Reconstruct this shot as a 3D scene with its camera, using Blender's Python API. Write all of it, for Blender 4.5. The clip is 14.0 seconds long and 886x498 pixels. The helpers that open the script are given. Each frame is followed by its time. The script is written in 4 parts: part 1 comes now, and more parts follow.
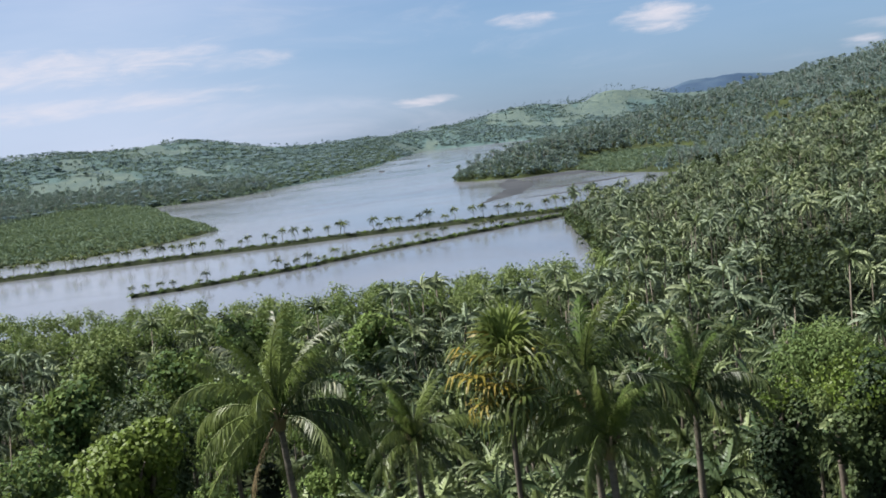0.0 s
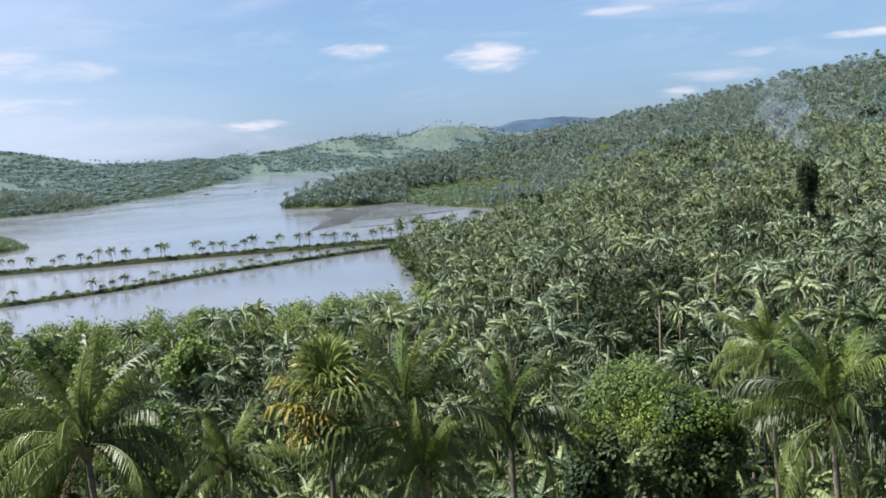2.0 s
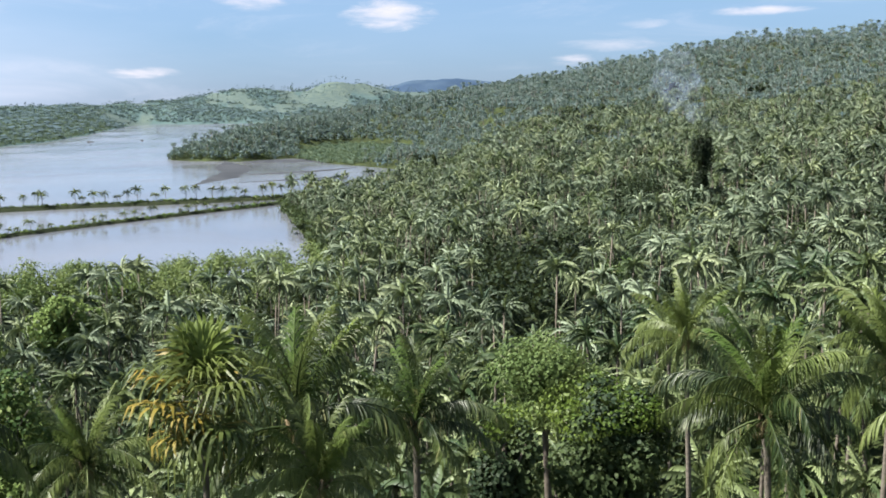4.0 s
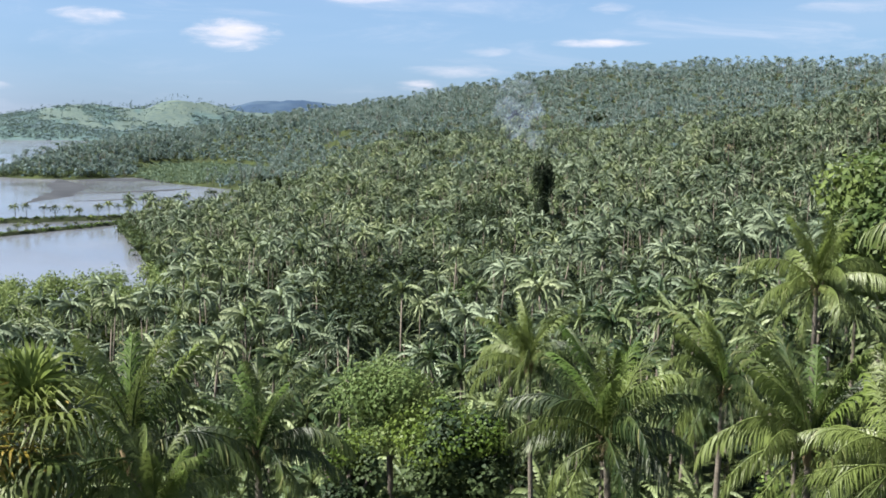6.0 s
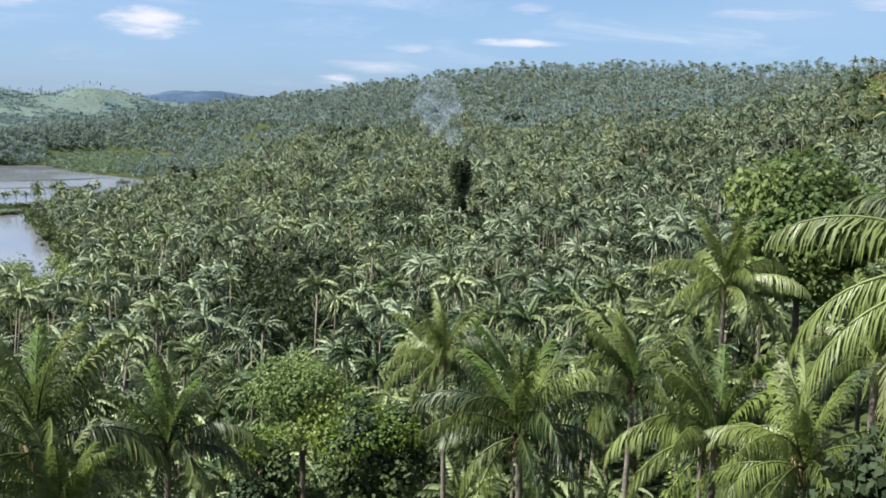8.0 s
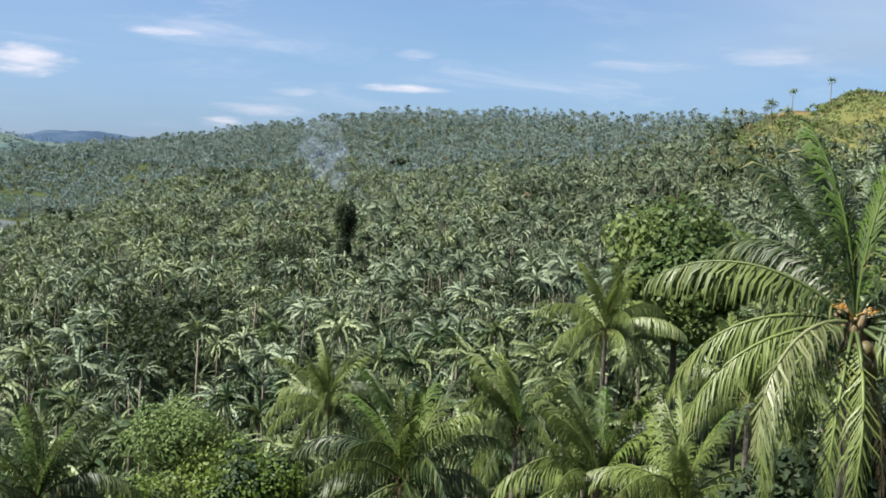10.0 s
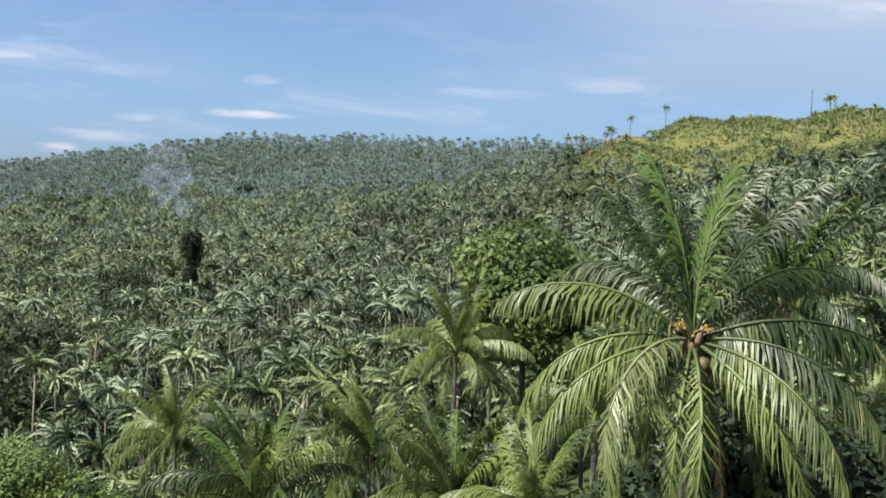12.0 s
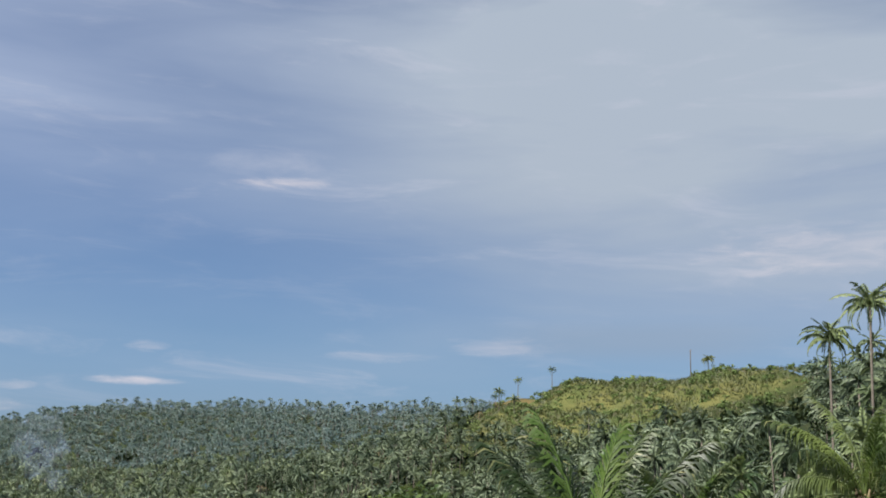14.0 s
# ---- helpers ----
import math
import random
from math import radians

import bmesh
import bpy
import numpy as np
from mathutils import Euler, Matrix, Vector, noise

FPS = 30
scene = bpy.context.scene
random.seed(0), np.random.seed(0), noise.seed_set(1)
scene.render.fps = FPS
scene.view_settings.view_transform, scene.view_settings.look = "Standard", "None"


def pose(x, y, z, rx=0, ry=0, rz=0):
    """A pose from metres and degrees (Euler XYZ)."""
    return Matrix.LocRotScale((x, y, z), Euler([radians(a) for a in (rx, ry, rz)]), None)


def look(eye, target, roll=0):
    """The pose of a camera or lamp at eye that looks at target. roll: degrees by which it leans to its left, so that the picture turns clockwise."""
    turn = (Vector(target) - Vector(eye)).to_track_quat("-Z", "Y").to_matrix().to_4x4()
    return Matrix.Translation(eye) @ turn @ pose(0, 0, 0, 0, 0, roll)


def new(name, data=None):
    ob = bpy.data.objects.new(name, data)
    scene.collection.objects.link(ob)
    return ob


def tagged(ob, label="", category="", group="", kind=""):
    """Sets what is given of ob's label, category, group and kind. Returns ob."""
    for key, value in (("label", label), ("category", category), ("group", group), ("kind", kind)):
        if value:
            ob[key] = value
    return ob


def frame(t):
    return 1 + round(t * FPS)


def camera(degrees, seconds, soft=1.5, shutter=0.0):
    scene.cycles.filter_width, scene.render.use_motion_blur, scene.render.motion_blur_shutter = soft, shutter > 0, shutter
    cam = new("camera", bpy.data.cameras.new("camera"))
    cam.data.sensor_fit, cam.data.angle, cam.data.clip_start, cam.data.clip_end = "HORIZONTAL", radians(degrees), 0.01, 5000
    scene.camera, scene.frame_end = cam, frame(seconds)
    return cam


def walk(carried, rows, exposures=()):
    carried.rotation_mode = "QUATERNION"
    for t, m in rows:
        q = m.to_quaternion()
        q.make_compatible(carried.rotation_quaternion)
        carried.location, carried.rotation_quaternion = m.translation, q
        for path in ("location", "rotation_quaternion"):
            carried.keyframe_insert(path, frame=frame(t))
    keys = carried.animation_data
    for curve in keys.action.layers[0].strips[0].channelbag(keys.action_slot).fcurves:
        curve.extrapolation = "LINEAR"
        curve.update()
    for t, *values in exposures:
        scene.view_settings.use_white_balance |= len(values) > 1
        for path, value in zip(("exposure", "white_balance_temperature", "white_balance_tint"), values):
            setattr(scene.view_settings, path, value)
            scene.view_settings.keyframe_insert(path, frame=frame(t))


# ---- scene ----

cam = camera(45.0, 14.0, soft=1.75)
PATH = [
    (0.0, pose(0.276, -5.703, 44.169, 83.532, 7.016, 7.502)),
    (0.5, pose(0.276, -5.703, 44.169, 83.923, 7.213, 5.821)),
    (1.0, pose(0.276, -5.703, 44.169, 83.306, 5.020, 1.904)),
    (1.5, pose(0.275, -5.702, 44.169, 84.057, 3.804, -1.700)),
    (2.0, pose(0.275, -5.702, 44.169, 84.281, 3.861, -1.570)),
    (2.2, pose(0.275, -5.702, 44.169, 84.114, 3.902, -0.384)),
    (4.3, pose(0.000, 0.000, 44.000, 81.809, 1.050, -8.586)),
    (4.5, pose(0.000, 0.000, 44.000, 81.885, 1.060, -9.486)),
    (5.0, pose(0.000, 0.000, 44.000, 82.238, 0.727, -12.646)),
    (5.5, pose(0.000, 0.000, 44.000, 82.685, 0.287, -14.814)),
    (6.0, pose(0.000, 0.000, 44.000, 83.049, -0.282, -15.367)),
    (6.5, pose(0.000, 0.000, 44.000, 83.061, -0.695, -15.799)),
    (7.0, pose(0.000, 0.000, 44.000, 82.943, -1.016, -16.129)),
    (7.5, pose(0.000, 0.000, 44.000, 82.866, -1.356, -17.474)),
    (8.0, pose(0.000, 0.000, 44.000, 82.916, -1.804, -19.669)),
    (8.2, pose(0.000, 0.000, 44.000, 82.948, -1.865, -20.433)),
    (10.3, pose(0.000, 0.000, 44.000, 85.941, -2.497, -25.957)),
    (10.5, pose(0.000, 0.000, 44.000, 86.147, -2.427, -25.957)),
    (11.0, pose(0.000, 0.000, 44.000, 86.559, -2.106, -28.270)),
    (11.5, pose(0.000, 0.000, 44.000, 86.855, -2.154, -31.597)),
    (12.0, pose(0.000, 0.000, 44.000, 87.203, -2.181, -33.852)),
    (12.5, pose(0.000, 0.000, 44.000, 87.537, -1.871, -35.106)),
    (13.0, pose(0.000, 0.000, 44.000, 87.986, -1.360, -37.188)),
    (13.3, pose(0.000, 0.000, 44.000, 91.748, -2.863, -38.617)),
    (13.5, pose(0.000, 0.000, 44.000, 94.572, -1.101, -39.470)),
    (14.0, pose(0.000, 0.000, 44.000, 101.410, -1.136, -39.690)),
]
walk(cam, PATH, [(0.0, 1.49), (0.6, 1.46), (1.1, 1.70), (1.5, 1.76), (4.3, 1.86), (8.2, 1.86), (10.3, 1.74), (13.0, 1.70), (13.6, 1.42), (14.0, 1.24)])

EYE = 44.0


def polar(az, r, z=0.0):
    """A place by bearing from the lookout (degrees east of north) and distance."""
    a = radians(az)
    return Vector((r * math.sin(a), r * math.cos(a), z))


def sight(az, el, r):
    """A place by bearing, elevation angle and distance from the lookout."""
    p = polar(az, r)
    return Vector((p.x, p.y, EYE + r * math.tan(radians(el))))


# ---- light ----
SUN_AZ, SUN_EL = -90.0, 54.0
sun = new("sun", bpy.data.lights.new("sun", "SUN"))
sun.data.energy, sun.data.angle, sun.data.color = 5.0, radians(1.5), (1.0, 0.955, 0.885)
sun.matrix_world = look(polar(SUN_AZ, 300 * math.cos(radians(SUN_EL)), 300 * math.sin(radians(SUN_EL))), (0, 0, 0))


class Nodes:
    """Short hand for node trees."""

    def __init__(self, tree):
        self.tree = tree
        tree.nodes.clear()

    def node(self, kind, **sets):
        n = self.tree.nodes.new(kind)
        for key, value in sets.items():
            if key in n.inputs:
                n.inputs[key].default_value = value
        return n

    def join(self, a, b):
        self.tree.links.new(a, b)

    def feed(self, socket, value):
        if isinstance(value, bpy.types.NodeSocket):
            self.join(value, socket)
        else:
            socket.default_value = value

    def math(self, op, a, b=0.0, c=0.0, clamp=False):
        n = self.tree.nodes.new("ShaderNodeMath")
        n.operation, n.use_clamp = op, clamp
        for k, value in enumerate((a, b, c)):
            self.feed(n.inputs[k], value)
        return n.outputs[0]

    def mix(self, f, a, b, mode="MIX"):
        n = self.tree.nodes.new("ShaderNodeMix")
        n.data_type, n.blend_type = "RGBA", mode
        self.feed(n.inputs["Factor"], f)
        self.feed(n.inputs["A"], a)
        self.feed(n.inputs["B"], b)
        return n.outputs["Result"]

    def noise(self, vector, scale, detail=4.0, rough=0.55, distort=0.0):
        n = self.node("ShaderNodeTexNoise", Scale=scale, Detail=detail, Roughness=rough, Distortion=distort)
        if vector is not None:
            self.join(vector, n.inputs["Vector"])
        return n.outputs["Fac"]

    def span(self, value, a, b, c=0.0, d=1.0):
        n = self.node("ShaderNodeMapRange")
        n.interpolation_type = "SMOOTHSTEP"
        self.feed(n.inputs["Value"], value)
        for key, v in (("From Min", a), ("From Max", b), ("To Min", c), ("To Max", d)):
            n.inputs[key].default_value = v
        return n.outputs["Result"]


def build_sky():
    world = bpy.data.worlds.new("sky")
    world.use_nodes = True
    scene.world = world
    k = Nodes(world.node_tree)
    sky = k.node("ShaderNodeTexSky")
    sky.sky_type, sky.sun_disc = "NISHITA", False
    sky.sun_elevation, sky.sun_rotation = radians(SUN_EL), radians(SUN_AZ)
    sky.air_density, sky.dust_density, sky.ozone_density = 1.0, 0.6, 1.5
    way = k.node("ShaderNodeTexCoord").outputs["Generated"]
    xyz = k.node("ShaderNodeSeparateXYZ")
    k.join(way, xyz.inputs[0])
    x, y, z = xyz.outputs
    az = k.math("MULTIPLY", k.math("ARCTAN2", x, y), 180 / math.pi)
    el = k.math("MULTIPLY", k.math("ARCSINE", z), 180 / math.pi)
    # streaks: the noise is drawn out along the horizon
    flat = k.node("ShaderNodeCombineXYZ")
    k.join(k.math("MULTIPLY", az, 0.035), flat.inputs[0])
    k.join(k.math("MULTIPLY", el, 0.17), flat.inputs[1])
    flat = flat.outputs[0]
    wide = k.noise(flat, 0.9, 5, 0.5, 0.4)
    fine = k.noise(flat, 3.0, 7, 0.62, 0.6)
    puff = k.noise(flat, 10.0, 8, 0.62, 0.5)
    blue = k.mix(1.0, sky.outputs[0], (SKY_GAIN[0], SKY_GAIN[1], SKY_GAIN[2], 1), "MULTIPLY")
    blue = k.mix(k.span(el, 7.0, 0.0), blue, k.mix(1.0, blue, (0.82, 0.88, 1.10, 1), "MULTIPLY"))
    # a thin white veil, thickest to the left, low over the hills, and high up to the right
    left = k.span(az, -2.0, -26.0)
    right = k.math("MULTIPLY", k.span(az, 24.0, 52.0), k.span(el, 3.0, 9.0))
    high = k.span(el, 8.0, 19.0)
    low = k.span(el, 4.5, -1.0)
    veil = k.math("ADD", k.math("MULTIPLY", left, 0.48), k.math("MULTIPLY", right, 0.52))
    veil = k.math("ADD", veil, k.math("MULTIPLY", high, 0.36))
    veil = k.math("ADD", veil, k.math("MULTIPLY", low, 0.12))
    veil = k.math("ADD", veil, 0.24)
    # the veil thins out towards the clear zenith
    veil = k.math("MULTIPLY", veil, k.span(el, 52.0, 26.0, 0.15, 1.0))
    veil = k.math("MULTIPLY", veil, k.span(wide, 0.22, 0.72, 0.5, 1.15), clamp=True)
    white = k.mix(k.span(az, 10.0, 45.0), (0.322, 0.370, 0.475, 1), (0.270, 0.312, 0.372, 1))
    col = k.mix(veil, blue, white)
    # single clouds: bearing, elevation, half width, half height, density
    clouds = ((-27.0, 5.2, 9.0, 0.9, 0.8), (-26.0, 3.2, 8.0, 0.5, 0.6), (-17.5, 4.7, 2.6, 0.45, 0.6), (-8.2, 1.5, 1.5, 0.26, 1.0), (-19, 9.0, 1.6, 0.35, 0.6),
              (-2.8, 5.1, 1.5, 0.42, 0.8), (4.4, 4.35, 2.1, 0.75, 1.0), (13.9, 1.75, 1.0, 0.30, 0.9), (16.2, 2.5, 2.3, 0.30, 0.5), (22.9, 3.95, 2.3, 0.20, 1.0),
              (17.6, 3.5, 1.1, 0.22, 0.4), (11.2, 6.2, 1.7, 0.22, 0.8), (24.1, 5.7, 1.0, 0.28, 0.5), (36.0, 5.6, 2.6, 0.30, 0.4), (43.0, 6.2, 2.8, 0.5, 0.45),
              (30.6, 14.6, 2.2, 0.32, 0.8), (60.0, 11.0, 6.0, 1.2, 0.6))
    col = k.mix(k.math("MULTIPLY", k.span(fine, 0.50, 0.74), k.span(wide, 0.35, 0.6, 0.12, 0.42)), col, (0.36, 0.375, 0.44, 1))
    total = None
    for a, e, wa, we, amount in clouds:
        da = k.math("DIVIDE", k.math("SUBTRACT", az, a), wa)
        de = k.math("DIVIDE", k.math("SUBTRACT", el, e), we)
        d = k.math("ADD", k.math("MULTIPLY", da, da), k.math("MULTIPLY", de, de))
        d = k.math("ADD", d, k.math("MULTIPLY", k.math("SUBTRACT", puff, 0.5), 5.0))
        m = k.math("MULTIPLY", k.span(d, 1.7, -1.3), amount)
        total = m if total is None else k.math("MAXIMUM", total, m)
    total = k.math("MULTIPLY", total, k.span(fine, 0.25, 0.6, 0.5, 1.0))
    col = k.mix(total, col, (0.455, 0.43, 0.462, 1))
    # grey-blue bars under the veil to the right
    bar = k.math("MULTIPLY", k.math("MULTIPLY", k.span(az, 40.0, 47.0), k.span(az, 60.0, 52.0)), k.math("MULTIPLY", k.span(el, 5.2, 6.4), k.span(el, 7.9, 6.8)))
    col = k.mix(k.math("MULTIPLY", bar, 0.55), col, (0.185, 0.24, 0.32, 1))
    back = k.node("ShaderNodeBackground", Strength=0.68)
    k.join(col, back.inputs["Color"])
    out = k.node("ShaderNodeOutputWorld")
    k.join(back.outputs[0], out.inputs["Surface"])


SKY_GAIN = (0.0268, 0.0391, 0.0550)
build_sky()


# ---- materials ----
def leaf_material(name, a, b, third=None, rough=0.42, glow=0.28, patch=0.05, spec=0.5):
    """Foliage: two tones that vary leaf by leaf, plant by plant and from patch to patch, with light shining through."""
    m = bpy.data.materials.new(name)
    m.use_nodes = True
    k = Nodes(m.node_tree)
    geo = k.node("ShaderNodeNewGeometry")
    info = k.node("ShaderNodeObjectInfo")
    big = k.noise(geo.outputs["Position"], patch, 3)
    plant = k.noise(geo.outputs["Position"], 0.16, 2)
    mixer = k.math("ADD", k.math("MULTIPLY", geo.outputs["Random Per Island"], 0.45), k.math("MULTIPLY", info.outputs["Random"], 0.25))
    mixer = k.math("ADD", mixer, k.math("MULTIPLY", k.span(big, 0.3, 0.7), 0.30))
    mixer = k.math("ADD", mixer, k.math("MULTIPLY", k.span(plant, 0.40, 0.60, -0.5, 0.5), 0.95), clamp=True)
    col = k.mix(mixer, (*a, 1), (*b, 1))
    if third:
        col = k.mix(k.span(geo.outputs["Random Per Island"], 0.90, 0.97), col, (*third, 1))
    dust = k.noise(geo.outputs["Position"], 9.0, 3)
    col = k.mix(k.span(dust, 0.35, 0.75, 0.0, 0.35), col, k.mix(0.5, col, (0.072, 0.080, 0.036, 1)))
    body = k.node("ShaderNodeBsdfPrincipled", Roughness=rough)
    body.inputs["Specular IOR Level"].default_value = spec
    k.join(col, body.inputs["Base Color"])
    k.join(k.math("ADD", k.math("MULTIPLY", dust, 0.3), rough - 0.15), body.inputs["Roughness"])
    thin = k.node("ShaderNodeBsdfTranslucent")
    k.join(k.mix(0.6, col, (0.115, 0.151, 0.043, 1)), thin.inputs["Color"])
    both = k.node("ShaderNodeMixShader")
    both.inputs[0].default_value = glow
    k.join(body.outputs[0], both.inputs[1])
    k.join(thin.outputs[0], both.inputs[2])
    out = k.node("ShaderNodeOutputMaterial")
    k.join(both.outputs[0], out.inputs["Surface"])
    return m


def solid_material(name, a, b, rough=0.85, scale=1.0, metal=0.0, bump=0.3, stretch=(1, 1, 1), where="Object", sheen=0.3):
    m = bpy.data.materials.new(name)
    m.use_nodes = True
    k = Nodes(m.node_tree)
    coord = k.node("ShaderNodeTexCoord").outputs[where] if where == "Object" else k.node("ShaderNodeNewGeometry").outputs["Position"]
    mapping = k.node("ShaderNodeMapping")
    mapping.inputs["Scale"].default_value = stretch
    k.join(coord, mapping.inputs["Vector"])
    v = mapping.outputs[0]
    n1, n2 = k.noise(v, scale, 5), k.noise(v, scale * 9, 4)
    f = k.math("ADD", k.math("MULTIPLY", k.span(n1, 0.3, 0.7), 0.65), k.math("MULTIPLY", n2, 0.35))
    body = k.node("ShaderNodeBsdfPrincipled", Metallic=metal)
    body.inputs["Specular IOR Level"].default_value = sheen
    k.join(k.mix(f, (*a, 1), (*b, 1)), body.inputs["Base Color"])
    k.join(k.math("ADD", k.math("MULTIPLY", n2, 0.25), rough - 0.12), body.inputs["Roughness"])
    rise = k.node("ShaderNodeBump", Strength=bump, Distance=0.05)
    k.join(n2, rise.inputs["Height"])
    k.join(rise.outputs[0], body.inputs["Normal"])
    out = k.node("ShaderNodeOutputMaterial")
    k.join(body.outputs[0], out.inputs["Surface"])
    return m


def water_material():
    m = bpy.data.materials.new("water")
    m.use_nodes = True
    k = Nodes(m.node_tree)
    pos = k.node("ShaderNodeNewGeometry").outputs["Position"]
    body = k.node("ShaderNodeBsdfPrincipled", Roughness=0.08, IOR=1.33)
    silt = k.noise(pos, 0.006, 4)
    k.join(k.mix(k.span(silt, 0.35, 0.65), (0.088, 0.095, 0.112, 1), (0.120, 0.127, 0.145, 1)), body.inputs["Base Color"])
    k.join(k.span(k.noise(pos, 0.012, 4, 0.6, 1.0), 0.35, 0.7, 0.07, 0.20), body.inputs["Roughness"])
    rise = k.node("ShaderNodeBump", Strength=0.12, Distance=0.3)
    k.join(k.noise(pos, 0.8, 4), rise.inputs["Height"])
    k.join(rise.outputs[0], body.inputs["Normal"])
    out = k.node("ShaderNodeOutputMaterial")
    k.join(body.outputs[0], out.inputs["Surface"])
    return m


PALM = leaf_material("palm_leaf", (0.011, 0.026, 0.007), (0.119, 0.156, 0.041), (0.167, 0.169, 0.070), rough=0.46, glow=0.3, spec=0.34)
PALM_LIGHT = leaf_material("young_palm_leaf", (0.046, 0.086, 0.016), (0.118, 0.158, 0.036), None, rough=0.55, glow=0.34, spec=0.2)
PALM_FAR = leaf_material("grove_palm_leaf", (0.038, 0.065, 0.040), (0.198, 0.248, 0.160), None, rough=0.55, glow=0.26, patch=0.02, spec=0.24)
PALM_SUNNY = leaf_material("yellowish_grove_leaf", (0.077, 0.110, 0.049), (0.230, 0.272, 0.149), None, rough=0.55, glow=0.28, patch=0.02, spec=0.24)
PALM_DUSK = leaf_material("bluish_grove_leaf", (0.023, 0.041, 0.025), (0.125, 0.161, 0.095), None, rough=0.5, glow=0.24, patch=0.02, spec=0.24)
# ridge palms: aerial haze put into paler, bluer leaf tones
PALM_HILL = leaf_material("hazed_hillside_palm_leaf", (0.084, 0.132, 0.132), (0.187, 0.242, 0.224), None, rough=0.6, glow=0.36, patch=0.012, spec=0.15)
PALM_NEAR = leaf_material("near_grove_palm_leaf", (0.030, 0.057, 0.023), (0.169, 0.211, 0.093), None, rough=0.5, glow=0.26, spec=0.3)
DRY = leaf_material("dry_frond", (0.121, 0.085, 0.042), (0.181, 0.133, 0.066), None, rough=0.7, glow=0.1)
GOLD = leaf_material("yellow_fan_leaf", (0.190, 0.115, 0.014), (0.170, 0.140, 0.026), None, rough=0.6, spec=0.15)
PALE = leaf_material("ageing_palm_leaf", (0.101, 0.122, 0.043), (0.187, 0.202, 0.094), None, rough=0.45)
FAN = leaf_material("fan_leaf", (0.030, 0.052, 0.013), (0.090, 0.112, 0.026), (0.187, 0.144, 0.030), rough=0.5, spec=0.25)
LEAF = leaf_material("broad_leaf", (0.028, 0.060, 0.016), (0.104, 0.156, 0.040), (0.120, 0.156, 0.048), rough=0.65, glow=0.26, spec=0.12)
LEAF_DARK = leaf_material("dark_leaf", (0.013, 0.026, 0.013), (0.045, 0.068, 0.026), None, rough=0.6, glow=0.16, spec=0.12)
LEAF_LIGHT = leaf_material("bamboo_leaf", (0.065, 0.104, 0.032), (0.133, 0.173, 0.061), None, rough=0.6, glow=0.3, spec=0.12)
CREEPER = leaf_material("creeper_leaf", (0.043, 0.079, 0.010), (0.097, 0.140, 0.022), None, rough=0.5, glow=0.3, spec=0.2)
GLOSSY = leaf_material("glossy_leaf", (0.031, 0.059, 0.016), (0.104, 0.144, 0.038), None, rough=0.55, glow=0.3, spec=0.2)
MANGROVE = leaf_material("mangrove_leaf", (0.060, 0.096, 0.070), (0.110, 0.152, 0.106), None, rough=0.8, glow=0.3, patch=0.03, spec=0.06)
# growth across the bay: blue distance haze mixed into the leaf colour
HILL_LEAF = leaf_material("hazed_forest_leaf", (0.078, 0.120, 0.148), (0.106, 0.152, 0.179), None, rough=0.9, glow=0.5, patch=0.008, spec=0.03)
# near-black leaf for dark trees and for growth that stands in for shade
LEAF_DEEP = leaf_material("deep_and_shaded_leaf", (0.006, 0.013, 0.008), (0.019, 0.031, 0.014), None, rough=0.6, glow=0.12, spec=0.1)
# headland and ridge thicket, green paled and blued in place of haze
HEADLAND = leaf_material("hazed_headland_leaf", (0.061, 0.101, 0.114), (0.131, 0.180, 0.188), None, rough=0.8, glow=0.36, patch=0.012, spec=0.06)
GRASS = leaf_material("grass_blade", (0.051, 0.070, 0.020), (0.095, 0.104, 0.036), (0.128, 0.105, 0.044), rough=0.6, patch=0.03)
BARK = solid_material("palm_bark", (0.072, 0.062, 0.049), (0.151, 0.133, 0.108), 0.9, 2.0, stretch=(1, 1, 5))
BARK_DARK = solid_material("tree_bark", (0.050, 0.042, 0.032), (0.108, 0.090, 0.072), 0.9, 3.0)
MUD = solid_material("mud", (0.024, 0.027, 0.032), (0.048, 0.052, 0.058), 0.95, 0.05, where="World", sheen=0.04)
EARTH = solid_material("dike_earth", (0.010, 0.014, 0.008), (0.024, 0.029, 0.016), 0.95, 0.3, where="World", sheen=0.02)
NUT = solid_material("coconut_husk", (0.040, 0.036, 0.014), (0.086, 0.068, 0.029), 0.5, 4.0)
FLOWER = solid_material("palm_flower_stalk", (0.324, 0.173, 0.036), (0.396, 0.238, 0.065), 0.6, 6.0)
WOOD = solid_material("weathered_wood", (0.086, 0.076, 0.065), (0.158, 0.144, 0.122), 0.85, 2.0)
WATER = water_material()


